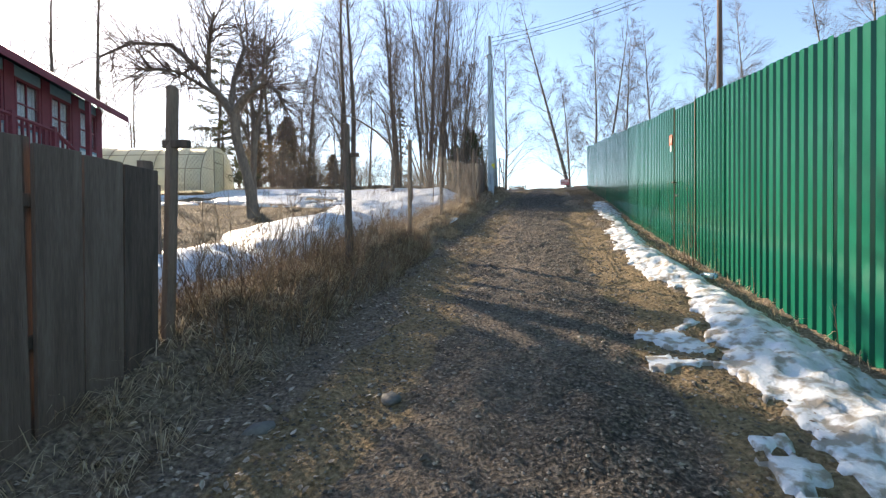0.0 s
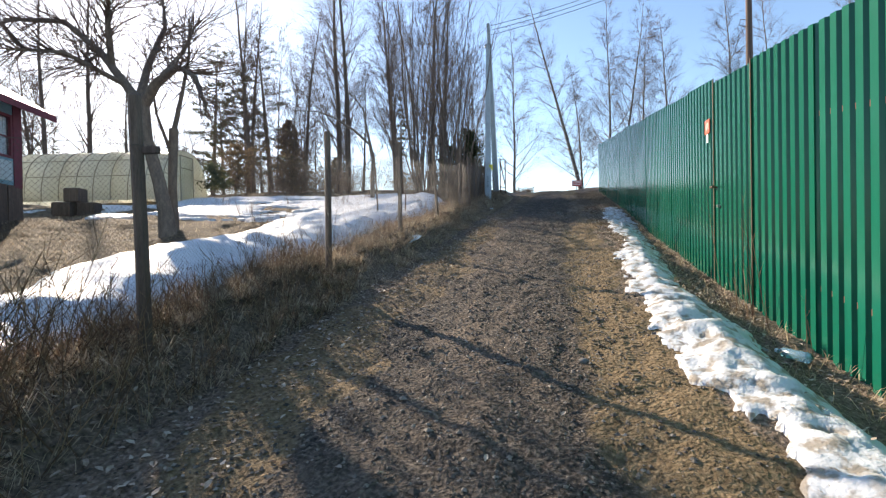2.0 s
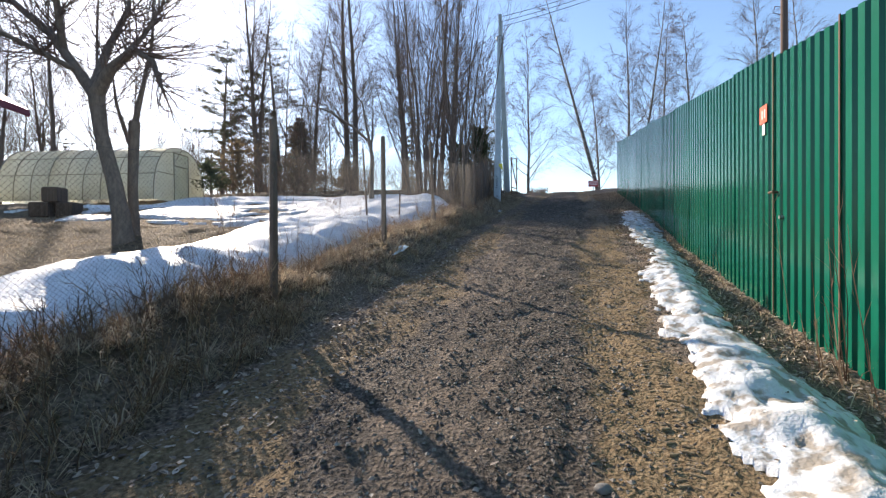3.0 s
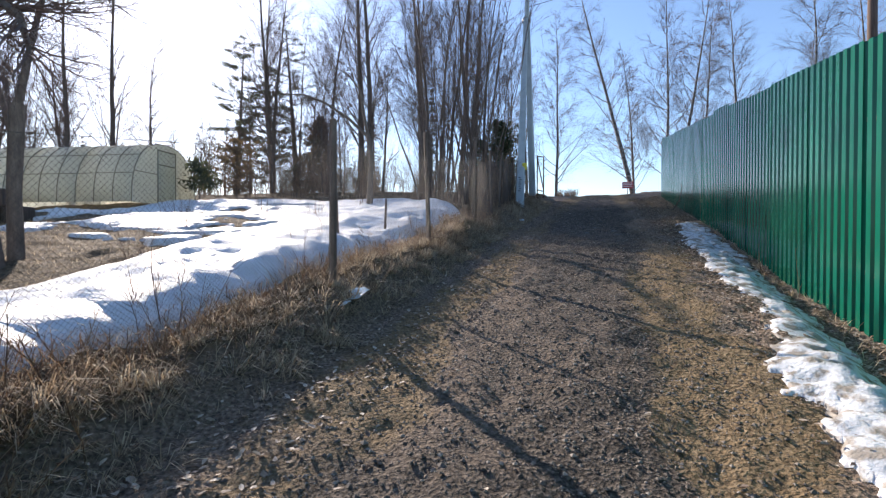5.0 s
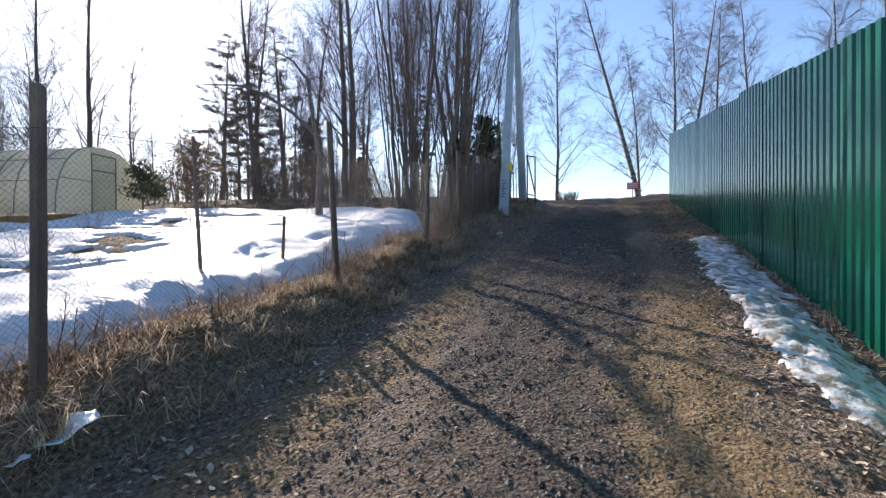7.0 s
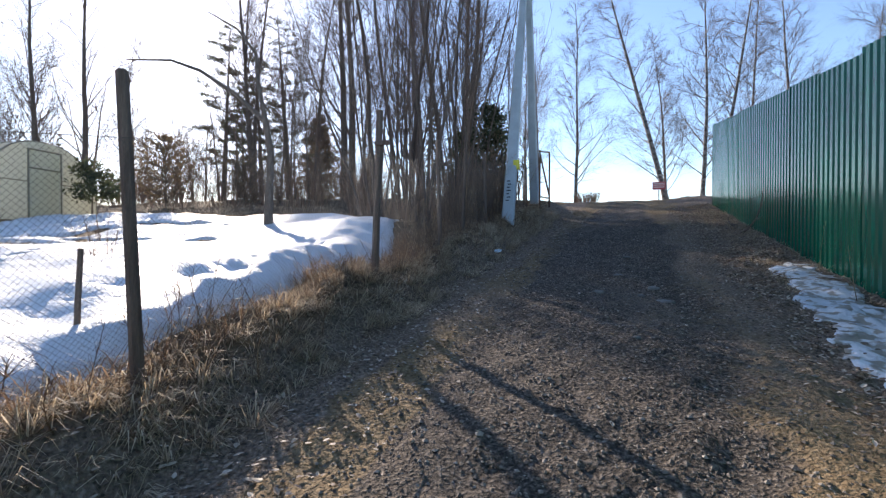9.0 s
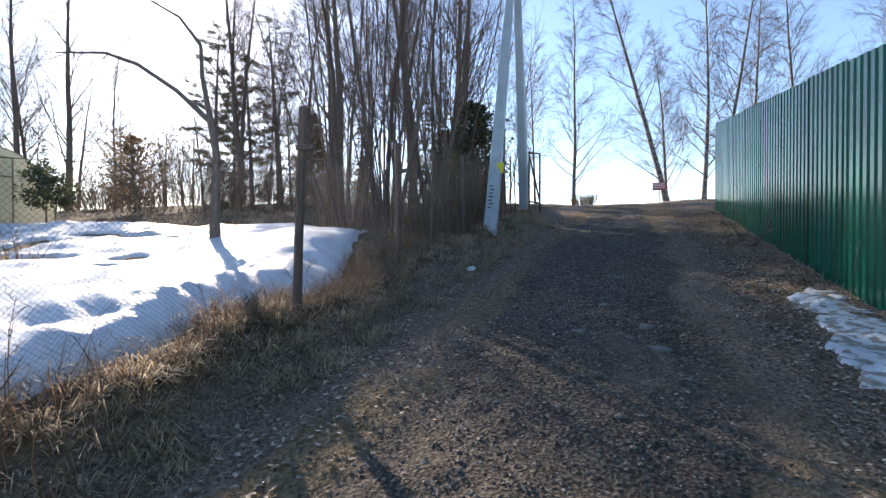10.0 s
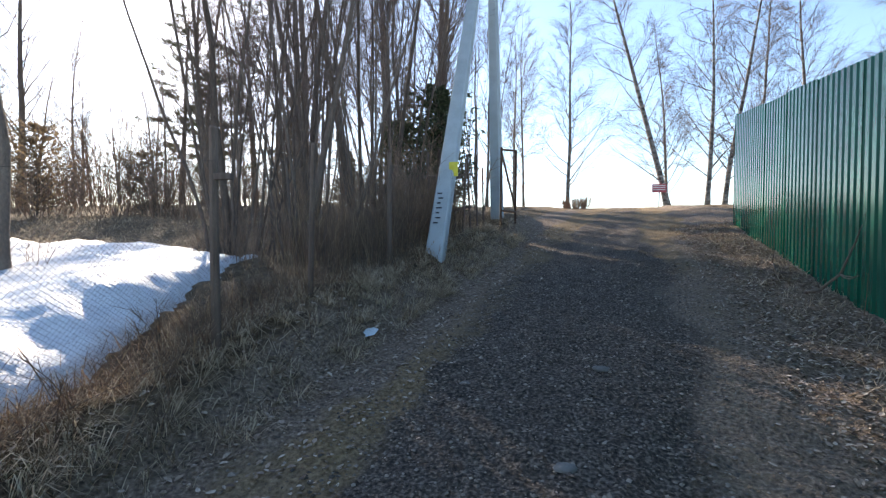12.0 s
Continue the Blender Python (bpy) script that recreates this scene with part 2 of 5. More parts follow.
# ---- the lie of the land ----
def lane_z(y):
    """Height of the lane's middle: a steady climb that eases off past the end of the green fence."""
    return np.interp(y, [-60, -10, 0, 4.16, 22, 30, 42, 55, 120, 1600], [-4, -0.8, 0.56, 1.19, 3.90, 5.22, 6.2, 6.4, 5.5, -10])


def bank_x(y):
    """Where the foot of the left bank runs."""
    return -1.27 - 0.08 * np.sin(y * 0.9) - 0.08 * ease(y, 12, 20)


def land(x, y, rough=True):
    x, y = np.asarray(x, float), np.asarray(y, float)
    z = lane_z(y)
    foot = bank_x(y)
    z = z + (0.31 + 0.05 * np.sin(y * 1.7)) * ease(-x, -foot + 0.06, -foot + 0.62) * (1 - ease(y, 26, 31))
    z = z + (0.026 * np.clip(-2.4 - x, 0, 14)) * (1 - ease(y, 32, 45)) + 0.12 * ease(-x, 2.2, 4.0) * ease(y, 10, 14)
    drop = np.interp(y, [0, 13.5, 18, 21, 27], [-0.2, -0.2, 0.0, 0.04, 0.08])
    z = z + drop * ease(x, 1.75, 2.4)
    near = ease(40 - np.abs(y - 12), 0, 20)
    z = z + 0.05 * fbm(x * 0.8, y * 0.8, 3, 3) * near - 0.025 * (ease(-np.abs(x + 0.55), -0.35, 0) + ease(-np.abs(x - 1.0), -0.35, 0)) * near
    if rough:
        z = z + (0.055 * fbm(x * 5, y * 5, 3, 5) + 0.042 * fbm(x * 13, y * 13, 2, 9) + 0.05 * fbm(x * 8, y * 8, 2, 12) * ease(x, 1.35, 1.7)) * near
        z = z + 0.16 * fbm(x * 2.2, y * 2.2, 3, 21) * ease(-x, -foot, -foot + 0.5) * near
    return z


def ground_z(x, y):
    return float(land(np.array([x]), np.array([y]))[0])


def grid_mesh(name, xs, ys, height, material, keep=None, masks=None):
    X, Y = np.meshgrid(xs, ys)
    Z = height(X, Y)
    nx, ny = len(xs), len(ys)
    verts = np.stack([X, Y, Z], -1).reshape(-1, 3)
    i = (np.arange(ny - 1)[:, None] * nx + np.arange(nx - 1)[None, :]).ravel()
    faces = np.stack([i, i + 1, i + nx + 1, i + nx], -1)
    names = list((masks or {}).keys())
    data = {k: masks[k](X, Y).ravel() for k in names}
    if keep is not None:
        ok = keep(X, Y).ravel()
        faces = faces[ok[faces].any(1)]
        used = np.unique(faces)
        back = np.full(len(verts), -1)
        back[used] = np.arange(len(used))
        verts, faces = verts[used], back[faces]
        data = {k: v[used] for k, v in data.items()}
    me = bpy.data.meshes.new(name)
    me.from_pydata(verts.tolist(), [], faces.tolist())
    me.materials.append(material)
    for k in names:
        me.attributes.new(k, "FLOAT", "POINT").data.foreach_set("value", data[k].astype(np.float32))
    me.shade_smooth()
    me.update()
    return me


def spaced(*spans):
    out = []
    for a, b, step in spans:
        out += list(np.arange(a, b - 1e-6, step))
    return np.array(out + [spans[-1][1]])


gx = spaced((-1500, -200, 130), (-200, -60, 20), (-60, -20, 4), (-20, -6, 0.5), (-6, -2.4, 0.15), (-2.4, 2.7, 0.05), (2.7, 8, 0.4), (8, 60, 4), (60, 200, 20), (200, 1500, 130))
gy = spaced((-1500, -200, 130), (-200, -40, 20), (-40, 0, 2), (0, 2, 0.2), (2, 24, 0.06), (24, 34, 0.15), (34, 60, 1), (60, 200, 10), (200, 1600, 140))


def gravel_mask(x, y):
    x = x + 0.5 * fbm(x * 0.9, y * 0.7, 3, 33)
    return ease(x, -1.1, -0.6) * ease(-x, -1.5, -0.95) * (0.72 + 0.9 * fbm(x * 1.6, y * 0.6, 3, 31))


def sand_mask(x, y):
    x = x + 0.6 * fbm(x * 0.8, y * 0.75, 3, 43) + 0.25 * fbm(x * 4, y * 3, 2, 44)
    tracks = np.maximum(1.7 * ease(-np.abs(x + 0.74), -0.42, -0.1), 1.45 * ease(-np.abs(x - 1.25), -0.5, -0.12))
    return tracks * (0.7 + 1.5 * fbm(x * 1.3, y * 0.55, 3, 41)) * (1 - 0.62 * ease(y, 13, 17) * (1 - ease(y, 24, 27))) + 0.5 * ease(y, 24, 29) * ease(x, -1.5, 0) * ease(-x, -3, -1)


def litter_mask(x, y):
    return ease(x, -2.0, -1.5) * ease(-x, -3.2, -2.8) * (1 - ease(y, 40, 50))


ground = new("ground", grid_mesh("ground", gx, gy, land, EARTH, masks={"gravel": gravel_mask, "sand": sand_mask, "litter": litter_mask}))
tagged(ground, "sloping earth lane of dark gravel and sandy wheel tracks between dead grass", "ground", kind="structure")

# ---- snow ----
BANK_IN = ([2.0, 4.0, 5.0, 6.25, 7.1, 8.1, 11.0, 12.3, 13.5, 16.0, 19.0, 20.3], [1.5, 1.5, 1.45, 1.66, 1.45, 1.42, 1.54, 1.86, 1.74, 1.78, 2.08, 2.3])
BANK_OUT = ([2.0, 5.0, 6.2, 7.2, 8.2, 9.2, 12.0, 14.8, 19.5, 20.3], [2.5, 2.45, 2.38, 2.02, 2.1, 1.92, 2.24, 2.42, 2.45, 2.35])


def bank_depth(x, y):
    wobble = 0.24 * fbm(x * 2.3, y * 2.3, 4, 51) + 0.24 * fbm(x * 9, y * 9, 4, 53)
    a, b = np.interp(y, *BANK_IN), np.interp(y, *BANK_OUT)
    d = np.minimum(x - a, b - x) + wobble
    ends = ease(y, 1.0, 1.6) * (1 - ease(y, 18.7, 19.9))
    spill = 0.26 - np.hypot((x - 1.33) / 1.0, (y - 5.0) / 1.6) + 0.8 * fbm(x * 4, y * 4, 4, 57)
    spill2 = 0.18 - np.hypot((x - 1.45) / 0.9, (y - 3.7) / 1.5) + 0.8 * fbm(x * 4, y * 4, 4, 58)
    core = (1 - np.exp(-np.clip(d, 0, 1) * 3.6)) * 0.95 * (0.13 - 0.05 * ease(y, 9, 13) - 0.035 * ease(y, 16, 18.5) + 0.14 * fbm(x * 5, y * 5, 4, 52) - 0.09 * np.clip(value_noise(x * 6.5, y * 6.5, 61) - 0.62, 0, 1) / 0.38 - 0.05 * np.clip(value_noise(x * 15, y * 15, 63) - 0.6, 0, 1) / 0.4 + 0.045 * fbm(x * 16, y * 16, 3, 64))
    core = np.where(d > 0, np.maximum(core, 0.012), -0.05) * ends - 0.05 * (1 - ends)
    thin = np.where(np.maximum(spill, spill2) > 0.05, 0.014 + 0.02 * fbm(x * 9, y * 9, 3, 59), -0.05)
    return np.maximum(core, thin)


def bank_height(x, y):
    return land(x, y, False) + 0.008 + bank_depth(x, y) - 0.04 * (bank_depth(x, y) < 0)


# past y 17 the mask adds grey for shade as well as dirt
snow_bank = new("snow_bank", grid_mesh("snow_bank", np.arange(1.0, 2.53, 0.03), np.arange(1.2, 20.5, 0.035), bank_height, SNOW,
                                       keep=lambda x, y: bank_depth(x, y) > 0, masks={"dirt_shade": lambda x, y: 1.3 * ease(-bank_depth(x, y), -0.1, -0.01) + 1.0 + 0.3 * ease(y, 9, 16) + 0.9 * ease(y, 17, 19)}))
tagged(snow_bank, "melting strip of old snow along the foot of the green fence", "snow", kind="stuff")


BARE = ((-7.5, 17.2, 1.1, 0.3), (-9.4, 16.3, 1.7, 0.45), (-6.6, 14.9, 1.4, 0.35), (-8.4, 18.9, 1.3, 0.25), (-6.9, 13.4, 1.7, 0.6), (-4.9, 16.9, 0.75, 0.13))


def yard_depth(x, y):
    n = fbm(x * 0.55, y * 0.8, 4, 71)
    strip = np.minimum((x + 4.3 + 0.1 * (y - 7) + 1.0 * fbm(x * 0.7, y * 0.7, 2, 72)) * 0.5, (-2.25 - 1.6 * ease(y, 16.8, 21) - x) * 1.2)
    strip = np.minimum(strip, (y - 3.0) * 0.5)
    back = 0.04 + 1.8 * n + 0.35 * ease(y, 14, 17) - 0.6 * ease(-x, 11.5, 14) - 1.2 * ease(y, 19.6, 21.5) - 1.0 * (1 - ease(y, 11.5, 14.0))
    back = np.minimum(back + 0.7 * fbm(x * 1.9, y * 1.9, 3, 78), (-2.25 - 1.6 * ease(y, 16.8, 21) - x) * 0.9)
    d = np.maximum(np.minimum(strip, 1 - ease(y, 17, 20)), back)
    for bx, by, rx, ry in BARE:
        r = np.hypot((x - bx) / rx, (y - by) / ry) + 2.2 * fbm(x * 1.6, y * 3.4, 4, 82)
        d = np.minimum(d, (r - 0.8) * 0.16)
    return d


def yard_height(x, y):
    d = yard_depth(x, y)
    return land(x, y, False) + 0.03 + np.where(d > 0, 0.02 + (0.11 + 0.13 * ease(x, -4.6, -3.4)) * np.tanh(d * 2.2) * (1 + 0.9 * fbm(x * 1.4, y * 3.0, 4, 75)) + (0.09 * fbm(x * 2.4, y * 4.2, 3, 79) + 0.035 * fbm(x * 7, y * 8, 2, 80)) * ease(d, 0.03, 0.25), -0.15)


yard_snow = new("snow_sheet", grid_mesh("snow_sheet", np.arange(-17, -1.9, 0.075), np.arange(2.5, 23, 0.075), yard_height, SNOW,
                                        keep=lambda x, y: yard_depth(x, y) > -0.02, masks={"dirt_shade": lambda x, y: 0.15 + 0.4 * ease(-yard_depth(x, y), -0.15, 0)}))
tagged(yard_snow, "thawing snow with bare earth patches over the garden", "snow", kind="stuff")


# ---- green sheet-metal fence ----
FENCE_X, RIB, RIBS = 2.54, 0.1375, 8


def fence_top(y):
    return 3.50 + 0.16 * (y - 5.29)


def sheet_mesh(width_ribs, height):
    """A ribbed sheet lying along +y from 0, its foot on z = 0, sheared to the slope; 0.7 mm steel with a folded-in back."""
    s, w = Shape(), RIB
    prof = []
    for k in range(width_ribs):
        o = k * w
        prof += [(0.0, o), (0.0, o + 0.072), (0.023, o + 0.084), (0.023, o + 0.122)]
    prof.append((0.0, width_ribs * w + 0.014))
    for off in (0.0, 0.0012):
        for z0 in (0.0, height):
            for x, y in prof:
                s.v.append(Vector((x + off, y, z0 + 0.16 * y)))
    n = len(prof)
    for i in range(n - 1):
        s.f.append((i + 1, i, n + i, n + i + 1))
        s.f.append((2 * n + i, 2 * n + i + 1, 3 * n + i + 1, 3 * n + i))
        s.f.append((n + i, 3 * n + i, 3 * n + i + 1, n + i + 1))
        s.f.append((i, i + 1, 2 * n + i + 1, 2 * n + i))
    return s.mesh("sheet", GREEN)


SHEET = RIB * RIBS
GATE_Y = 9.14
fence = thing("metal_fence", FENCE_X, GATE_Y, 0, "tall green ribbed sheet-metal fence along the lane", "fence", turn=0)
sheet_full = sheet_mesh(RIBS, 2.42)
SHEETS = [GATE_Y - SHEET * k for k in range(9, 0, -1)] + [GATE_Y + SHEET * k for k in range(1, 16)]
for i, y in enumerate(SHEETS):
    ob = part("sheet", sheet_full, GREEN, fence)
    rise = 0.05 if y > 16.3 and y < 17.5 else 0.0
    ob.matrix_local = pose(0.002 * (i % 2), y - GATE_Y, fence_top(y) - 2.42 + rise + 0.012 * math.sin(i * 2.3), 0, 0, 0.25 * math.sin(i * 1.7))
post_shape = Shape()
post_shape.box(-0.03, -0.03, -0.6, 0.03, 0.03, 2.25, None, 0.004)
post_me = post_shape.mesh("post", RUST)
for k in range(-4, 9):
    ob = part("post", post_me, RUST, fence)
    y = GATE_Y + k * 2.2
    ob.matrix_local = pose(0.075, y - GATE_Y - 0.02, fence_top(y) - 2.35)
for z in (0.45, 1.7):
    for k in range(-4, 8):
        rail = Shape()
        rail.box(-0.02, 0, -0.02, 0.02, 2.2, 0.02)
        ob = part("rail", rail, RUST, fence)
        y = GATE_Y + k * 2.2
        ob.matrix_local = pose(0.045, y - GATE_Y, fence_top(y) - 2.35 + z, 9.09, 0, 0)
end = Shape()
end.box(0, 0, -1, 6, 0.03, 2.35, None)
part("end_sheet", end, GREEN, fence).matrix_local = pose(0.02, SHEETS[-1] + SHEET - GATE_Y, fence_top(27.0) - 2.35, 0, 0, 0)

gate = thing("metal_gate", FENCE_X - 0.004, GATE_Y, fence_top(GATE_Y) - 2.4, "closed green ribbed metal wicket gate in the fence", "gate")
leaf = part("gate_leaf", sheet_mesh(RIBS, 2.36), GREEN, gate)
for y in (0.0, SHEET):
    s = Shape()
    s.box(-0.004, -0.007, 0.0, 0.004, 0.007, 2.4)
    part("seam_strip", s, RUST, gate, "thin dark joint strip").matrix_local = pose(-0.003, y, 0.16 * y)
s = Shape()
s.tube([Vector((0, 0, 0)), Vector((-0.05, 0, 0))], [0.012, 0.012], 8)
s.tube([Vector((-0.05, -0.05, 0)), Vector((-0.05, 0.05, 0))], [0.014, 0.012], 8)
part("handle", s, RUST, gate, "small dark handle").matrix_local = pose(0, SHEET - 0.09, 1.3)
s = Shape()
s.tube([Vector((0, 0, 0)), Vector((-0.03, 0, 0))], [0.018, 0.018], 10)
part("lock", s, STEEL, gate, "bright round lock").matrix_local = pose(0, SHEET - 0.2, 1.07)

TAG_RED = mat("orange_red_plastic", [(0.3, (0.62, 0.07, 0.03)), (0.7, (0.75, 0.12, 0.05))], 20, 0.4)
WHITE = mat("white_paint", [(0.3, (0.7, 0.7, 0.68)), (0.7, (0.8, 0.8, 0.78))], 15, 0.5)
tag = thing("number_plate", FENCE_X - 0.008, 10.45, 3.70, "small orange-red plate with a white strip below on the green fence", "sign")
s = Shape()
s.box(-0.006, -0.085, 0, 0, 0.085, 0.17, None, 0.002)
part("plate", s, TAG_RED, tag)
s = Shape()
s.box(-0.004, -0.028, -0.11, 0, 0.028, -0.005)
part("strip", s, WHITE, tag, "white strip")
s = Shape()
s.box(-0.008, -0.05, 0.045, -0.0062, -0.03, 0.125)
s.box(-0.008, 0.01, 0.045, -0.0062, 0.03, 0.125)
part("mark", s, WHITE, tag, "pale marks")

# ---- wire fence on the left bank ----
POSTS = [(-1.75, 4.0, 2.95), (-1.743, 6.466, 3.34), (-1.73, 8.81, 3.67), (-1.787, 11.34, 4.09), (-1.87, 13.92, 4.56), (-1.85, 16.35, 5.02), (-1.97, 18.25, 5.12), (-1.98, 19.28, 5.2), (-2.15, 21.0, 5.45), (-2.4, 23.2, 5.75)]
wire_fence = thing("wire_fence", -1.75, 4.0, float(land(-1.75, 4.0, False)), "sagging chain-link fence on old wooden posts along the bank", "fence")
root = wire_fence.matrix_world.inverted()
for i, (x, y, top) in enumerate(POSTS):
    z = float(land(x, y, False)) - 0.25
    s, h, w = Shape(), top - z, (0.036, 0.04, 0.036, 0.034, 0.032, 0.036, 0.03, 0.024, 0.03, 0.03)[i]
    lean = Vector(((0.02, -0.01, 0.01, 0.012, -0.02, 0.03, 0.02, -0.05, 0.02, 0.0)[i], (0.02, -0.02, 0.0, 0.01, 0.03, -0.03, 0.01, 0.04, -0.03, 0.02)[i], 0))
    s.tube([Vector((0, 0, 0)) - lean, Vector((0.004, 0.003, h * 0.5)), Vector((0, 0, h)) + lean, Vector((0, 0, h + 0.012)) + lean], [w * 1.1, w, w * 0.95, w * 0.6], 7)
    ob = part("post", s, OLDWOOD, wire_fence, smooth=False)
    ob.matrix_local = root @ pose(x, y, z, 0, 0, 25 * i)
    if i in (0, 1, 5, 6):
        b = Shape()
        b.box(-0.02, -0.02, -0.022, 0.13, 0.02, 0.022, None, 0.004)
        part("bracket", b, DARKWOOD, ob).matrix_local = pose(0, 0, h - 0.33, 0, 0, -25 * i + 8)
for (x0, y0, t0), (x1, y1, t1) in zip(POSTS[:-1], POSTS[1:]):
    s, L, H = Shape(), math.hypot(x1 - x0, y1 - y0), 1.22
    a0, a1 = float(land(x0, y0, False)) + 0.06, float(land(x1, y1, False)) + 0.06

    def on_net(u, v):
        sag = 0.05 * math.sin(math.pi * u / L) * v / H
        return Vector((x0 + (x1 - x0) * u / L + 0.045 + 0.015 * math.sin(u * 3.1 + v * 2), y0 + (y1 - y0) * u / L, a0 + (a1 - a0) * u / L + v - sag))

    step, k = 0.03, -H
    while k < L:
        for way in (1, -1):
            u0, u1 = max(k, 0), min(k + H, L)
            if u1 - u0 > 0.02:
                va, vb = (u0 - k, u1 - k) if way > 0 else (H - (u0 - k), H - (u1 - k))
                p, q = on_net(u0, va), on_net(u1, vb)
                mid = on_net((u0 + u1) / 2, (va + vb) / 2)
                s.strand(p, mid, 0.00065, 0.00065)
                s.strand(mid, q, 0.00065, 0.00065)
        k += step
    for v in (0.02, H):
        s.strand(on_net(0, v), on_net(L / 2, v), 0.002, 0.002)
        s.strand(on_net(L / 2, v), on_net(L, v), 0.002, 0.002)
    part("wire_net", s, WIRE, wire_fence).matrix_local = root

# old boards where the wire fence begins
boards = thing("board_screen", -1.72, 3.6, float(land(-1.72, 3.6, False)), "dark weathered board screen at the start of the wire fence", "fence")
for y, w, h in ((-0.95, 0.17, 1.12), (-0.77, 0.16, 1.15), (-0.58, 0.2, 1.14), (-0.35, 0.2, 1.12), (-0.145, 0.2, 1.11), (0.06, 0.21, 1.1)):
    s = Shape()
    s.box(-0.012, 0, -0.3, 0.012, w, h, None, 0.004)
    part("board", s, DARKWOOD, boards).matrix_local = pose(0.0, y, 0.0, rnd(-1, 1), rnd(-0.8, 0.8), rnd(-2, 2))
for z in (0.25, 0.85):
    s = Shape()
    s.box(-0.05, -0.95, z, -0.014, 0.27, z + 0.06, None, 0.004)
    part("cross_rail", s, DARKWOOD, boards)
for y in (-0.36, 0.27):
    s = Shape()
    s.tube([Vector((-0.06, y, -0.3)), Vector((-0.06, y, 1.15))], [0.045, 0.04], 7)
    part("post", s, DARKWOOD, boards)

# ---- concrete utility pole with its strut ----
pole = thing("utility_pole", -2.14, 26.0, float(land(-2.14, 26.0, False)), "pale concrete utility pole propped by a slanting concrete strut", "utility pole")
pr = pole.matrix_world.inverted()


def concrete_leg(base, top, w0, w1):
    s = Shape()
    d = top - base
    q = d.to_track_quat("Z", "Y").to_matrix().to_4x4()
    n = 6
    rings = []
    for i in range(n + 1):
        w = w0 + (w1 - w0) * i / n
        ring = []
        for x, y in ((-1, -0.8), (-0.8, -1), (0.8, -1), (1, -0.8), (1, 0.8), (0.8, 1), (-0.8, 1), (-1, 0.8)):
            ring.append(len(s.v))
            s.v.append(base + q @ Vector((x * w, y * w * 0.85, d.length * i / n)))
        rings.append(ring)
    for a, b in zip(rings[:-1], rings[1:]):
        for k in range(8):
            s.f.append((a[k], a[(k + 1) % 8], b[(k + 1) % 8], b[k]))
    s.f += [tuple(rings[-1]), tuple(reversed(rings[0]))]
    return s


pole_top = Vector((-2.42, 26.0, 12.85))
part("mast", concrete_leg(Vector((-2.14, 26.0, 4.3)), pole_top, 0.15, 0.085), CONCRETE, pole).matrix_local = pr
strut_top = Vector((-2.42, 25.8, 11.75))
strut = part("strut", concrete_leg(Vector((-1.93, 21.85, 3.9)), strut_top, 0.13, 0.085), CONCRETE, pole)
strut.matrix_local = pr
s = Shape()
s.tube([Vector((-2.42, 25.95, 11.7)), Vector((-2.42, 25.95, 11.84))], [0.17, 0.17], 10)
part("clamp", s, STEEL, pole, "grey steel clamp").matrix_local = pr
YELLOW = mat("yellow_plastic", [(0.3, (0.65, 0.55, 0.03)), (0.7, (0.8, 0.7, 0.08))], 20, 0.45)
WIRE_DARK = mat("black_cable", [(0.3, (0.02, 0.02, 0.02)), (0.7, (0.05, 0.05, 0.05))], 10, 0.6)
YELLOW_AT = 0.2


def on_strut(k):
    return Vector((-1.93, 21.85, 3.9)).lerp(Vector((-2.42, 25.8, 11.75)), k)


s = Shape()
c = on_strut(YELLOW_AT) + Vector((0.13, -0.1, 0))
s.box(-0.07, -0.01, -0.11, 0.07, 0.01, 0.11, Matrix.Translation(c), 0.003)
part("warning_plate", s, YELLOW, strut, "small yellow plate").matrix_local = Matrix()
INK = mat("black_ink", [(0.3, (0.03, 0.03, 0.035)), (0.7, (0.06, 0.06, 0.07))], 20, 0.8)
for k in range(7):
    s = Shape()
    c = on_strut(0.085 + 0.0095 * k) + Vector((0.01 * (k % 2), -0.125, 0.07))
    s.box(-0.035 if k % 3 else -0.05, -0.004, -0.016, 0.02 + 0.02 * (k % 2), 0.004, 0.004, Matrix.Translation(c))
    part("stencil_mark", s, INK, strut, "worn dark stencil mark").matrix_local = Matrix()

# wooden pole behind the green fence and the cables between the poles
far_pole = thing("utility_pole", 8.6, 26.3, ground_z(8.6, 26.3), "dark wooden utility pole behind the green fence", "utility pole")
s = Shape()
s.tube([Vector((0, 0, -0.3)), Vector((0.02, 0, 5)), Vector((0, 0, 11.4))], [0.15, 0.13, 0.1], 10)
part("mast", s, DARKWOOD, far_pole, smooth=True)
s = Shape()
s.box(-0.9, -0.05, 10.7, 0.9, 0.05, 10.8, None, 0.01)
part("crossarm", s, DARKWOOD, far_pole)
s = Shape()
s.tube([Vector((-0.1, 0, 7.0)), Vector((-0.3, 0, 7.05)), Vector((-0.34, 0, 6.8)), Vector((-0.12, 0, 6.7))], [0.015] * 4, 5)
part("hook", s, RUST, far_pole)
for k in range(3):
    a, b = Vector((-2.42, 26.0, 12.75 - 0.22 * k)), Vector((8.6 - 0.8 + 0.8 * k, 26.3, 15.25))
    s = Shape()
    pts = [a.lerp(b, i / 12) - Vector((0, 0, 0.35 * 4 * (i / 12) * (1 - i / 12))) for i in range(13)]
    s.tube(pts, [0.012] * 13, 4)
    s2 = part("power_cable", s, WIRE_DARK)
    tagged(s2, "thin black overhead cable between the two poles", "cable", "overhead cables")

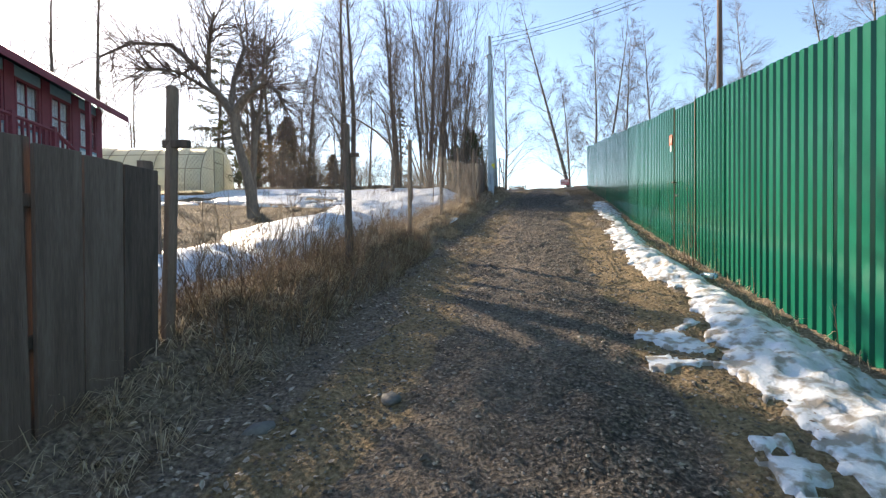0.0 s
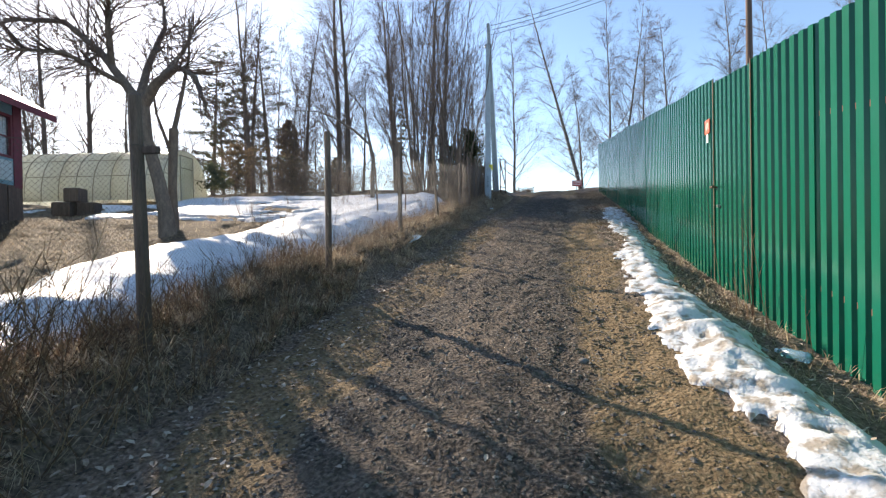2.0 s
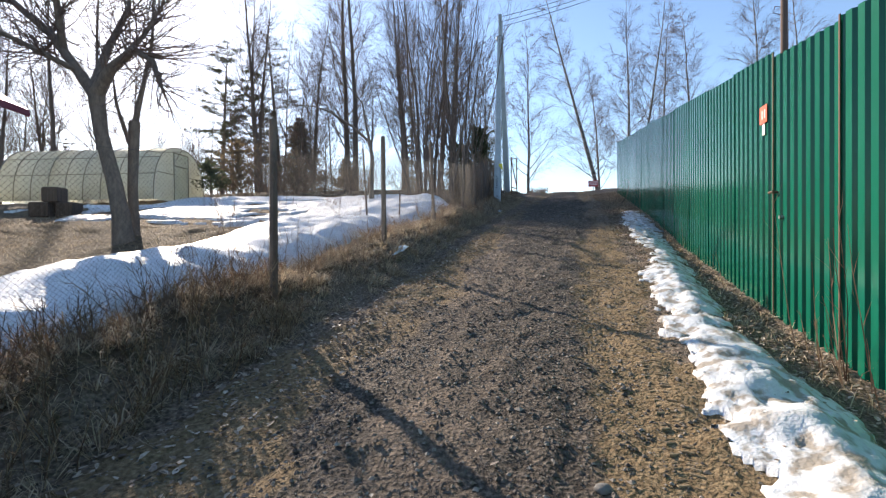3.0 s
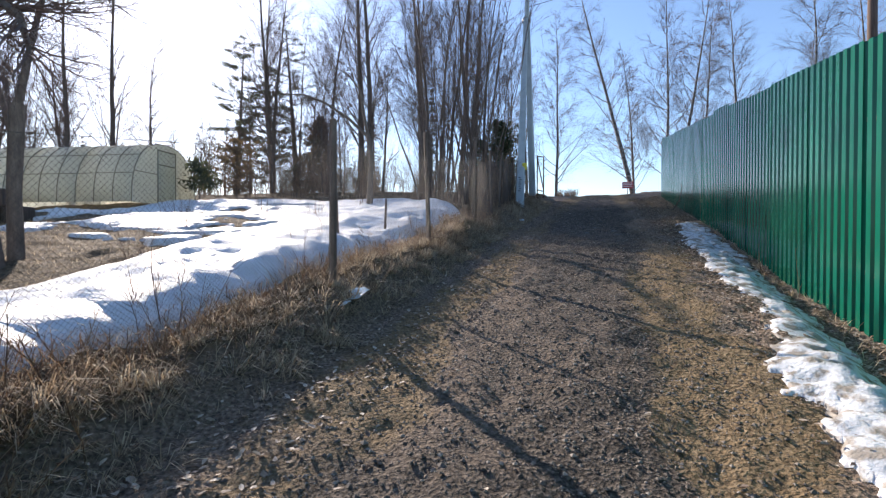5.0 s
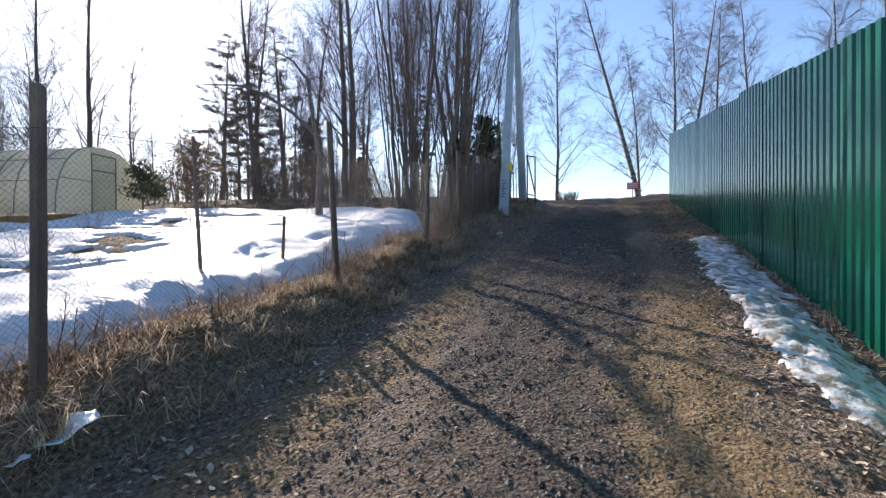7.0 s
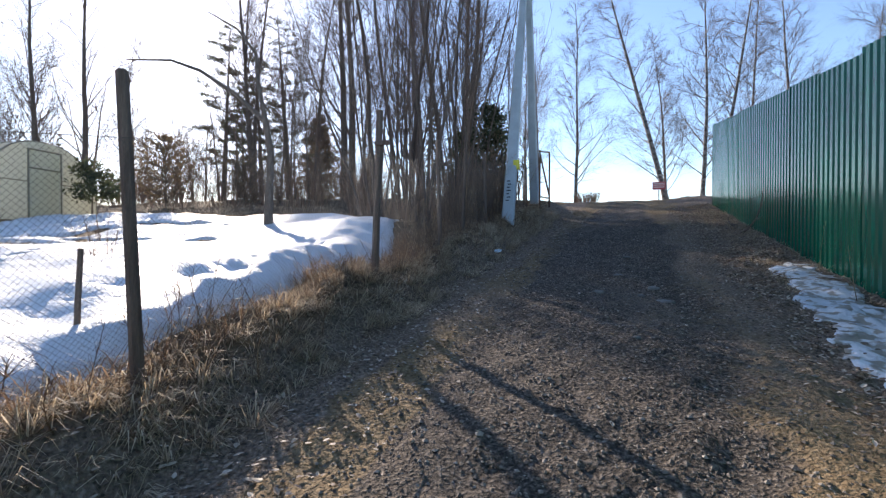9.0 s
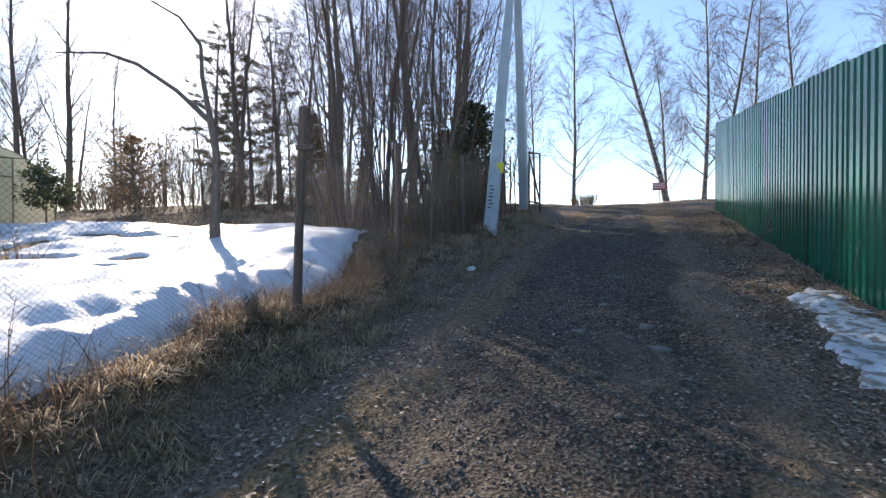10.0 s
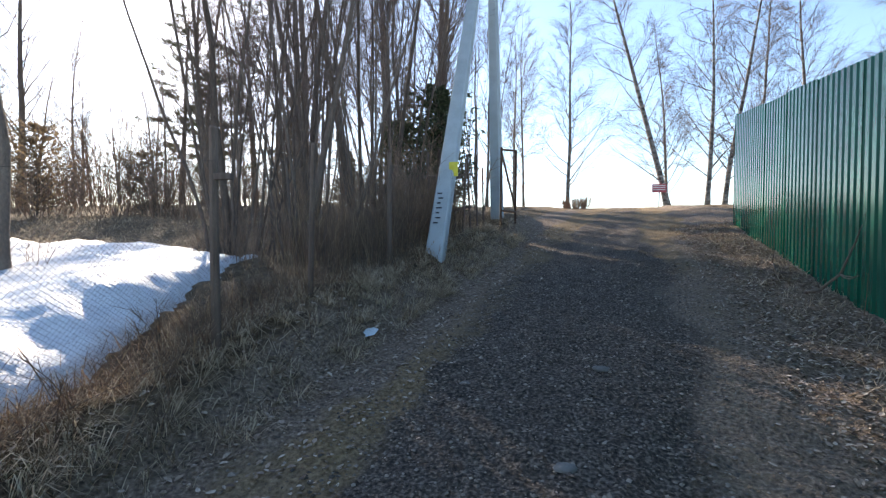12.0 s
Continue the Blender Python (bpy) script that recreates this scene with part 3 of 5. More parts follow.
# rusty gate leaf standing open beside the pole
rusty = thing("metal_gate", -1.7, 25.81, ground_z(-1.7, 25.81), "rusty iron gate frame standing open beside the concrete pole", "gate", turn=-105)
for name, a, b in (("upright", (0, 0, -0.2), (0, 0, 1.6)), ("upright", (0.63, 0, -0.2), (0.63, 0, 1.55)), ("bar", (0, 0, 1.58), (0.63, 0, 1.5)), ("bar", (0, 0, 0.25), (0.63, 0, 0.25)), ("brace", (0, 0, 0.3), (0.63, 0, 1.45))):
    s = Shape()
    s.tube([Vector(a), Vector(b)], [0.024, 0.024], 6)
    part(name, s, RUST, rusty)
pickets = thing("picket_fence", -2.45, 22.9, ground_z(-2.45, 22.9), "dark leaning picket fence beside the juniper", "fence")
for k in range(8):
    s = Shape()
    h = rnd(1.15, 1.5)
    s.box(-0.012, -0.028, -0.2, 0.012, 0.028, h, None, 0.004)
    part("picket", s, DARKWOOD, pickets).matrix_local = pose(0.0 + 0.04 * k, k * 0.3, ground_z(-2.45, 22.9 + k * 0.3) - ground_z(-2.45, 22.9), rnd(-2, 2), rnd(-3, 3), rnd(-8, 8))
for z in (0.35, 1.0):
    s = Shape()
    s.box(-0.05, -0.1, z, -0.02, 2.4, z + 0.05)
    part("cross_rail", s, DARKWOOD, pickets).matrix_local = pose(0, 0, 0, 8.5, 0, 0)


# ---- trees ----
def wander(p, d, length, segs, bend, lift):
    pts = [p.copy()]
    for _ in range(segs):
        d = (d + Vector((rnd(-bend, bend), rnd(-bend, bend), rnd(-bend, bend) + lift))).normalized()
        p = p + d * (length / segs)
        pts.append(p.copy())
    return pts


def around(d, angle):
    """A way that leaves d by the angle, in a random plane."""
    u = d.orthogonal().normalized()
    w = d.cross(u)
    a = rnd(0, 2 * math.pi)
    return (d * math.cos(angle) + (u * math.cos(a) + w * math.sin(a)) * math.sin(angle)).normalized()


def twiggy(twig, pts, r, count, length, angle, lift, again=0):
    """Thin twigs along the outer part of a branch."""
    n = len(pts) - 1
    for _ in range(count):
        k = rnd(0.25, 1.0) * n
        i = min(int(k), n - 1)
        p = pts[i].lerp(pts[i + 1], k - i)
        d = around((pts[i + 1] - pts[i]).normalized(), rnd(angle * 0.6, angle * 1.3))
        L = length * rnd(0.6, 1.2)
        q = p + d * L * 0.5
        e = q + (d + Vector((rnd(-0.3, 0.3), rnd(-0.3, 0.3), lift))).normalized() * L * 0.5
        twig.strand(p, q, r, r * 0.75)
        twig.spike(q, e, r * 0.75)
        if again:
            twiggy(twig, [p, q, e], r * 0.7, again, length * 0.45, angle, lift)


def sprays(twig, pts, r, count, length, angle, lift):
    """Straight hair-thin end twigs, many to a branch."""
    n = len(pts) - 1
    for _ in range(count):
        k = rnd(0.1, 1.0) * n
        i = min(int(k), n - 1)
        p = pts[i].lerp(pts[i + 1], k - i)
        d = around((pts[i + 1] - pts[i]).normalized(), rnd(angle * 0.5, angle * 1.4)) + Vector((0, 0, lift))
        twig.spike(p, p + d.normalized() * length * rnd(0.5, 1.3), r)


def bare_tree(height, radius, first=0.3, limbs=36, spread=0.24, lean=(0, 0), fine=0.007, angle=0.75, lift=0.12, bark=BIRCH, forks=1, wiggle=0.05, subs=7, twigs=6, drop=-0.05):
    """A leafless tree: trunk, limbs and fine twigs."""
    wood, limb_meshes, twig = Shape(), [], Shape()
    for f in range(forks):
        segs = 12
        p, d = Vector((0.12 * f, 0.08 * f, -0.3)), Vector((lean[0] + 0.09 * f * (-1) ** f, lean[1] + 0.05 * f, 1)).normalized()
        h = height * (1 - 0.12 * f)
        pts = wander(p, d, h, segs, wiggle, 0.02)
        r0 = radius * (1 - 0.2 * f)
        radii = [max(r0 * (1 - 0.93 * (i / segs) ** 0.85), 0.012) * (1.25 if i == 0 else 1) for i in range(segs + 1)]
        wood.tube(pts, radii, 9)
        for b in range(limbs):
            u = first + (1 - first) * ((b + rnd(0, 1)) / limbs) ** 0.9
            u = min(u, 0.985)
            k = u * segs
            i = min(int(k), segs - 1)
            q = pts[i].lerp(pts[i + 1], k - i)
            axis = (pts[i + 1] - pts[i]).normalized()
            L = height * spread * (1.08 - u) / (1.08 - first) * rnd(0.65, 1.2) + 0.25
            d1 = around(axis, angle * rnd(0.75, 1.25))
            limb = wander(q, d1, L, 4, 0.16, lift)
            rb = min(radii[i] * 0.4, 0.011 + 0.009 * L)
            bough = Shape()
            bough.tube(limb, [rb, rb * 0.75, rb * 0.55, rb * 0.4, rb * 0.25], 4, False)
            limb_meshes.append(bough.mesh("limb", bark, True))
            for _ in range(max(3, int(subs * min(1.4, L / 1.5)))):
                k2 = rnd(0.12, 0.98) * 4
                j = min(int(k2), 3)
                o = limb[j].lerp(limb[j + 1], k2 - j)
                sub = wander(o, around((limb[j + 1] - limb[j]).normalized(), rnd(0.4, 0.8)), L * rnd(0.3, 0.6) + 0.2, 3, 0.16, lift * 0.4)
                for m in range(2):
                    twig.strand(sub[m], sub[m + 1], fine * (1.2 - 0.25 * m), fine * (0.95 - 0.25 * m))
                twig.spike(sub[2], sub[3], fine * 0.7)
                sprays(twig, sub, fine * 0.72, twigs, L * 0.22 + 0.35, 0.6, drop)
    return wood.mesh("trunk", bark, True), twig.mesh("crown", TWIG), limb_meshes


def plant(name, meshes, x, y, label, category, group, turn=None, size=1.0, lean=(0, 0)):
    ob = thing(name, x, y, ground_z(x, y), label, category, group)
    ob.matrix_world = ob.matrix_world @ pose(0, 0, 0, lean[0], lean[1], rnd(0, 360) if turn is None else turn) @ Matrix.Scale(size, 4)
    for n, me in zip(("trunk", "crown", "branchwork"), meshes):
        for one in me if isinstance(me, list) else ():
            part("limb", one, None, ob)
        if not isinstance(me, list):
            tagged(part(n, me, None, ob), kind="stuff" if n == "branchwork" else "")
    return ob


birches = [bare_tree(18, 0.17, 0.1, 42, 0.22, (0.02 * k - 0.03, 0.01), 0.0065, 0.85, 0.07, BIRCH, 1, 0.045, 8, 11, -0.3) for k in range(4)]
tall_trees = [bare_tree(21, 0.24, 0.13, 42, 0.22, (0.02, 0), 0.0075, 0.75, 0.1, BARK, 1 + k % 2, 0.05, 6, 7) for k in range(3)]
broad_trees = [bare_tree(13, 0.17, 0.18, 24, 0.3, (0.05 * (k - 1), 0.02), 0.0085, 0.7, 0.12, BARK, 1 + k % 2, 0.06, 7, 7) for k in range(3)]
thin_trees = [bare_tree(14, 0.09, 0.16, 34, 0.24, (0.03 * k, 0), 0.007, 0.7, 0.12, BARK, 1, 0.06, 6, 7) for k in range(2)]

# birches beyond the top of the lane: x, y, size, turn
for k, (x, y, size) in enumerate(((-3.6, 50, 0.95), (3.1, 54, 0.82), (5.2, 50, 1.05), (6.3, 51, 1.08), (8.4, 52, 0.95), (11.0, 52, 1.05), (14.5, 48, 1.0), (19.5, 50, 1.0), (17.0, 56, 0.9), (24, 47, 1.05), (-8.5, 54, 0.9), (28, 40, 1.1), (21, 36, 0.95))):
    plant("birch", birches[k % 4], x, y, "bare slender birch with pale patchy bark on the hilltop", "tree", "hilltop birches", size=size)
leaning = bare_tree(21, 0.22, 0.06, 46, 0.2, (-0.2, 0.0), 0.0065, 0.95, 0.05, BIRCH, 1, 0.03, 8, 11, -0.3)
plant("birch", leaning, 2.95, 49, "bare birch leaning over the lane above a red sign", "tree", "hilltop birches", 0)
RED = mat("faded_red_board", [(0.3, (0.35, 0.06, 0.08)), (0.7, (0.48, 0.1, 0.12))], 8, 0.6)
sign = thing("notice_board", 2.3, 48.6, ground_z(2.3, 48.6) + 1.5, "faded red notice board fixed to the leaning birch", "sign")
s = Shape()
s.box(-0.42, -0.015, -0.27, 0.42, 0.015, 0.27, None, 0.006)
part("board", s, RED, sign)
s = Shape()
for z in (-0.12, 0.02, 0.14):
    s.box(-0.36, -0.022, z, 0.36, -0.0175, z + 0.05)
part("lettering", s, WHITE, sign, "pale unreadable lines")
s = Shape()
s.box(-0.03, 0.02, -1.9, 0.03, 0.06, 0.1)
part("stake", s, OLDWOOD, sign)

# tall bare trees behind the garden
for k, (x, y, size) in enumerate(((-19.6, 38.0, 0.8), (-23.4, 36.5, 0.95), (-14.3, 34.0, 0.98), (-13.4, 33.2, 0.95), (-11.5, 38, 0.9), (-36.7, 33.5, 1.05), (-8.6, 37, 0.95), (-6.6, 33, 0.72), (-38.2, 31.4, 0.98), (-23.0, 36.1, 0.85), (-46, 28, 1.0))):
    plant("bare_tree", tall_trees[k % 3], x, y, "tall leafless tree with grey-brown bark behind the garden", "tree", "trees behind the garden", size=size)
for k, (x, y, size) in enumerate(((-35.1, 35.8, 1.15), (-21.5, 37, 1.0), (-10.2, 34, 1.0), (-9.0, 31, 0.85), (-16.5, 38, 1.1), (-15.2, 31, 0.7), (-5.4, 36, 0.8), (-30, 26, 0.55), (-12.4, 28.5, 0.62), (-42, 33, 1.1), (-22, 42, 1.1), (-18.5, 44, 1.2), (-4.6, 40, 0.8), (-50, 38, 0.9), (-7.2, 29.5, 0.9), (-17.6, 33.5, 0.85))):
    plant("bare_tree", thin_trees[k % 2], x, y, "thin leafless young tree behind the garden", "tree", "trees behind the garden", size=size)
for k, (x, y, size) in enumerate(((-41.3, 36.7, 0.9), (-31.0, 47.0, 0.6), (-38.9, 26.1, 1.0), (-47.8, 27.1, 1.0), (-36.0, 42.0, 0.6), (-25.4, 50.0, 0.8), (-44.0, 31.0, 1.1), (-30.2, 34.0, 0.5), (-33.5, 38.5, 0.5), (-40.5, 29.0, 1.15), (-35.5, 27.5, 0.6), (-28.6, 37.0, 0.55), (-45.5, 35.5, 1.2), (-26.0, 33.0, 0.5), (-38.0, 38.0, 0.75), (-21.0, 31.5, 0.5), (-49.0, 32.0, 1.2), (-17.5, 29.5, 0.45), (-11.0, 30.5, 0.6))):
    plant("bare_tree", broad_trees[k % 3], x, y, "spreading leafless tree with fine twigs behind the garden", "tree", "trees behind the garden", size=size)


def stem_clump(n, height, radius):
    """Many stems from one stool, with steep side shoots: a mesh a stem, and one for all the twigs."""
    stems, twig = [], Shape()
    for k in range(n):
        wood = Shape()
        a, w = rnd(0, 6.283), rnd(0, radius)
        p = Vector((w * math.cos(a), w * math.sin(a), -0.2))
        d = Vector((0.16 * math.cos(a) + rnd(-0.1, 0.1), 0.16 * math.sin(a) + rnd(-0.1, 0.1), 1)).normalized()
        h, r = height * rnd(0.5, 1.05), rnd(0.012, 0.03) if k else 0.055
        pts = wander(p, d, h, 8, 0.1, 0.03)
        wood.tube(pts, [r, r * 0.92, r * 0.84, r * 0.74, r * 0.62, r * 0.5, r * 0.37, r * 0.24, r * 0.1], 6, False)
        stems.append(wood.mesh("stem", DARKBARK, True))
        for _ in range(14):
            u = rnd(0.25, 0.97) * 8
            i = min(int(u), 7)
            q = pts[i].lerp(pts[i + 1], u - i)
            sub = wander(q, around((pts[i + 1] - pts[i]).normalized(), rnd(0.4, 0.85)), h * rnd(0.08, 0.19), 3, 0.16, 0.1)
            for m in range(3):
                twig.strand(sub[m], sub[m + 1], 0.0065 - 0.0017 * m, 0.0048 - 0.0015 * m)
            sprays(twig, sub, 0.003, 5, 0.45, 0.7, 0.1)
    return stems, twig.mesh("crown", TWIG)


clumps = [stem_clump(11, 10.5, 0.65), stem_clump(10, 9.5, 0.6), stem_clump(9, 11.0, 0.55)]
for k, (x, y, size) in enumerate(((-4.3, 20.6, 1.0), (-3.4, 20.8, 0.95), (-3.2, 22.2, 1.0), (-4.5, 22.4, 1.05), (-3.9, 23.8, 1.0), (-5.3, 23.8, 1.1), (-4.6, 26.0, 1.1), (-3.3, 28.4, 0.85))):
    stems, twigs = clumps[k % 3]
    ob = thing("alder_clump", x, y, ground_z(x, y), "dense clump of tall leafless alder stems beside the wire fence", "tree", "alder clumps")
    ob.matrix_world = ob.matrix_world @ pose(0, 0, 0, 0, 0, rnd(0, 360)) @ Matrix.Scale(size, 4)
    for me in stems:
        part("stem", me, BARK, ob)
    part("crown", twigs, TWIG, ob)


def shrub(n, height, radius, twigs=10, r=0.006):
    wood, twig = Shape(), Shape()
    for k in range(n):
        a, w = rnd(0, 6.283), radius * math.sqrt(rnd(0, 1)) * 0.5
        p = Vector((w * math.cos(a), w * math.sin(a), -0.1))
        d = Vector((math.cos(a) * rnd(0, 0.5), math.sin(a) * rnd(0, 0.5), 1)).normalized()
        pts = wander(p, d, height * rnd(0.5, 1.05), 4, 0.14, 0.05)
        wood.tube(pts, [r * 1.6, r * 1.4, r * 1.1, r * 0.8, r * 0.5], 4, False)
        twiggy(twig, pts, r * 0.6, twigs, height * 0.22, 0.6, 0.1, 2)
    return wood.mesh("trunk", SHRUB, True), twig.mesh("crown", SHRUB)


shrubs = [shrub(26, 2.2, 1.6, 9, 0.007), shrub(22, 1.7, 1.4, 9, 0.0065), shrub(26, 2.7, 2.0, 9, 0.0075)]
for k in range(74):
    x = -5.2 - 1.0 * k + rnd(-0.8, 0.8) if k < 30 else rnd(-42, -5)
    y = 24.6 + rnd(-1.2, 3.0) + (0.0 if k < 30 else rnd(3, 9))
    if k < 30 and x < -9:
        y = max(y, 25.0)
    plant("shrub", shrubs[k % 3], x, y, "leafless brown shrub in the thicket behind the garden", "shrub", "thicket shrubs", size=rnd(0.6, 1.15) * (0.9 if x > -11 else 1.0))
small_shrubs = [shrub(26, 1.5, 0.9, 9, 0.0045), shrub(10, 0.9, 0.4, 6, 0.003)]
for x, y, size in ((-2.6, 20.2, 0.55), (-2.85, 20.9, 0.6), (-2.5, 21.3, 0.55), (-3.3, 21.4, 0.65), (-2.85, 22.4, 1.1), (-2.5, 22.3, 0.9), (-3.0, 23.4, 1.2), (-2.9, 24.4, 1.2), (-2.6, 23.4, 1.0), (-3.7, 20.1, 0.4), (-4.4, 20.3, 0.45), (-3.3, 20.0, 0.38), (-4.9, 21.0, 0.55), (-3.9, 21.2, 0.45), (-3.6, 22.6, 1.2), (-5.4, 22.0, 1.2), (-2.75, 21.8, 0.95)):
    plant("shrub", small_shrubs[0], x, y, "dense reddish-brown shrub behind the wire fence", "shrub", "fence shrubs", size=size)
for x, y, size in ((-7.5, 17.2, 0.9), (-9.5, 16.4, 0.9), (-5.5, 18.9, 0.9), (-4.6, 11.6, 0.7), (-3.0, 12.6, 0.8), (-2.4, 10.2, 0.9), (-2.5, 8.9, 0.8), (-2.3, 14.7, 0.8), (-6.8, 14.0, 0.8), (-5.0, 15.6, 0.7)):
    plant("shrub", small_shrubs[1], x, y, "small bare currant bush standing in the snow", "shrub", "garden bushes", size=size)


def conifer(height, radius, base=0.12, whorls=26, tuft=0.16, droop=-0.15, dense=24, needles=NEEDLE, column=False):
    wood, green, twigs = Shape(), Shape(), Shape()
    wood.tube([Vector((0, 0, -0.2)), Vector((0.03, 0, height * 0.5)), Vector((0, 0.02, height))], [0.02 * height * 0.6, 0.012 * height * 0.6, 0.01], 7, False)
    for w in range(whorls):
        u = base + (1 - base) * (w + rnd(0, 1)) / whorls
        reach = radius * ((1 - u) ** 0.8 if not column else min(1, 2.6 * (1 - u)) ** 0.6 * (0.8 + 0.2 * min(1, u * 6)))
        for _ in range(6 if not column else 10):
            a = rnd(0, 6.283)
            L = max(0.15, reach * rnd(0.4, 1.2))
            d = Vector((math.cos(a), math.sin(a), droop if not column else rnd(0.3, 0.9))).normalized()
            p = Vector((0, 0, height * u))
            twigs.strand(p, p + d * L, 0.012, 0.004)
            for t in range(dense):
                q = p + d * (L * rnd(0.15, 1.05)) + Vector((rnd(-1, 1), rnd(-1, 1), rnd(-0.6, 0.6))) * L * 0.16
                e = Vector((rnd(-1, 1) + d.x, rnd(-1, 1) + d.y, rnd(-0.7, 0.8))).normalized()
                green.leaf(q, e * tuft * rnd(0.6, 1.3), e.orthogonal().normalized(), tuft * 0.2)
    return wood.mesh("trunk", BARK, True), green.mesh("crown", needles), twigs.mesh("branchwork", BARK)


def pine_tree(height, radius, base, boughs):
    """A pine: bare lower trunk, uneven level boughs, needles in rounded tufts at their ends."""
    wood, green, limbs = Shape(), Shape(), []
    pts = wander(Vector((0, 0, -0.3)), Vector((rnd(-0.03, 0.03), 0, 1)).normalized(), height, 9, 0.025, 0.01)
    wood.tube(pts, [0.017 * height * (1 - 0.93 * i / 9) for i in range(10)], 8, False)
    for b in range(boughs):
        u = base + (0.99 - base) * (b + rnd(0, 1)) / boughs
        i = min(int(u * 9), 8)
        q = pts[i].lerp(pts[i + 1], u * 9 - i)
        a = rnd(0, 6.283)
        L = radius * (0.35 + 0.65 * min(1, (1 - u) * 2.0)) * rnd(0.45, 1.15)
        line = wander(q, Vector((math.cos(a), math.sin(a), rnd(-0.2, 0.35))).normalized(), L, 4, 0.16, 0.05)
        bough = Shape()
        bough.tube(line, [q2 * height / 18 for q2 in (0.035, 0.027, 0.02, 0.013, 0.006)], 4, False)
        limbs.append(bough.mesh("limb", BARK, True))
        for k in range(max(5, int(12 * L))):
            v = rnd(0.3, 1.0) * 4
            j = min(int(v), 3)
            o = line[j].lerp(line[j + 1], v - j) + Vector((rnd(-1, 1), rnd(-1, 1), rnd(-0.25, 0.5))) * 0.3
            for _ in range(9):
                e = Vector((rnd(-1, 1), rnd(-1, 1), rnd(-0.5, 1.0))).normalized()
                green.leaf(o + e * 0.04, e * rnd(0.14, 0.28), e.orthogonal().normalized(), 0.026)
    return wood.mesh("trunk", BARK, True), green.mesh("crown", NEEDLE), limbs


pines = [pine_tree(18, 3.6, 0.28, 52), pine_tree(15, 3.2, 0.15, 50)]
spruce = conifer(12, 2.0, 0.08, 30, 0.17, -0.2, 24)
for x, y, size, me in ((-30.8, 40.6, 0.84, pines[0]), (-26.8, 44.0, 0.98, pines[0]), (-28.0, 42.0, 0.9, pines[1]), (-34.0, 46.0, 0.85, pines[1]), (-19.5, 45.0, 0.75, spruce), (-12.5, 42, 0.75, spruce), (-41.5, 34.5, 0.5, spruce)):
    plant("conifer", me, x, y, "dark green conifer among the bare trees", "tree", "conifers", size=size)
larch = conifer(11.0, 4.4, 0.01, 46, 0.36, 0.3, 62, BROWN_NEEDLE)
plant("conifer", larch, -30.5, 53.0, "broad winter-browned conifer behind the snowy garden", "tree", "")
plant("conifer", larch, -25.5, 55.0, "smaller winter-browned conifer behind the snowy garden", "tree", "", size=0.6)
juniper = conifer(3.0, 1.0, 0.02, 18, 0.14, 0, 17, NEEDLE, True)
plant("juniper", juniper, -3.35, 25.2, "dense dark green juniper beside the concrete pole", "tree", "", size=0.95)
plant("juniper", juniper, -4.1, 24.9, "broad dark green juniper behind the alder stems", "tree", "", size=0.7)
plant("juniper", juniper, -3.0, 24.6, "low dark green juniper beside the picket fence", "tree", "", size=0.7)
evergreen = conifer(2.4, 1.5, 0.02, 18, 0.11, 0, 16, BROWN_NEEDLE, True)
plant("juniper", evergreen, -14.4, 23.4, "rounded brownish evergreen bush beside the greenhouse", "shrub", "", size=1.0)
plant("juniper", evergreen, -12.2, 24.8, "low brownish evergreen bush behind the snowy garden", "shrub", "", size=0.7)
for x, y, size in ((-13.2, 23.0, 0.9), (-11.6, 23.6, 0.8), (-10.2, 24.0, 0.9), (-15.5, 24.2, 1.0), (-8.6, 23.8, 0.8)):
    plant("shrub", shrubs[0], x, y, "leafless brown shrub in the thicket behind the garden", "shrub", "thicket shrubs", size=size)
sapling = pine_tree(2.3, 0.85, 0.35, 26)
plant("conifer", sapling, -13.1, 20.3, "young grey-green pine sapling before the greenhouse door", "tree", "", size=0.72)
crest_bush = shrub(70, 0.85, 1.3, 22, 0.009)
plant("shrub", crest_bush, -1.75, 38, "low brown twiggy bush on the crest of the lane", "shrub", "", size=0.8)


def limbs_tree(name, x, y, turn, lines, label, side=14, length=0.55, r=0.005):
    """A tree from its main limbs, each a line of (sideways, forward, up, radius)."""
    ob = thing(name, x, y, ground_z(x, y), label, "tree", turn=turn)
    wood, twig = Shape(), Shape()
    for line in lines:
        pts = [Vector(p[:3]) for p in line]
        wood.tube(pts, [p[3] for p in line], 8, False)
        if line[0][2] > 1.0:
            for _ in range(int(side)):
                k = rnd(0.15, 1) * (len(pts) - 1)
                i = min(int(k), len(pts) - 2)
                q = pts[i].lerp(pts[i + 1], k - i)
                sub = wander(q, around((pts[i + 1] - pts[i]).normalized(), rnd(0.5, 1.1)), length * rnd(0.6, 1.8), 3, 0.3, 0.06)
                for m in range(3):
                    twig.strand(sub[m], sub[m + 1], r * (2 - 0.5 * m), r * (1.5 - 0.4 * m))
                twiggy(twig, sub, r * 0.7, 7, length * 0.55, 0.7, 0.0, 1)
    part("trunk", wood, BARK, ob, smooth=True)
    part("crown", twig, TWIG, ob)
    return ob


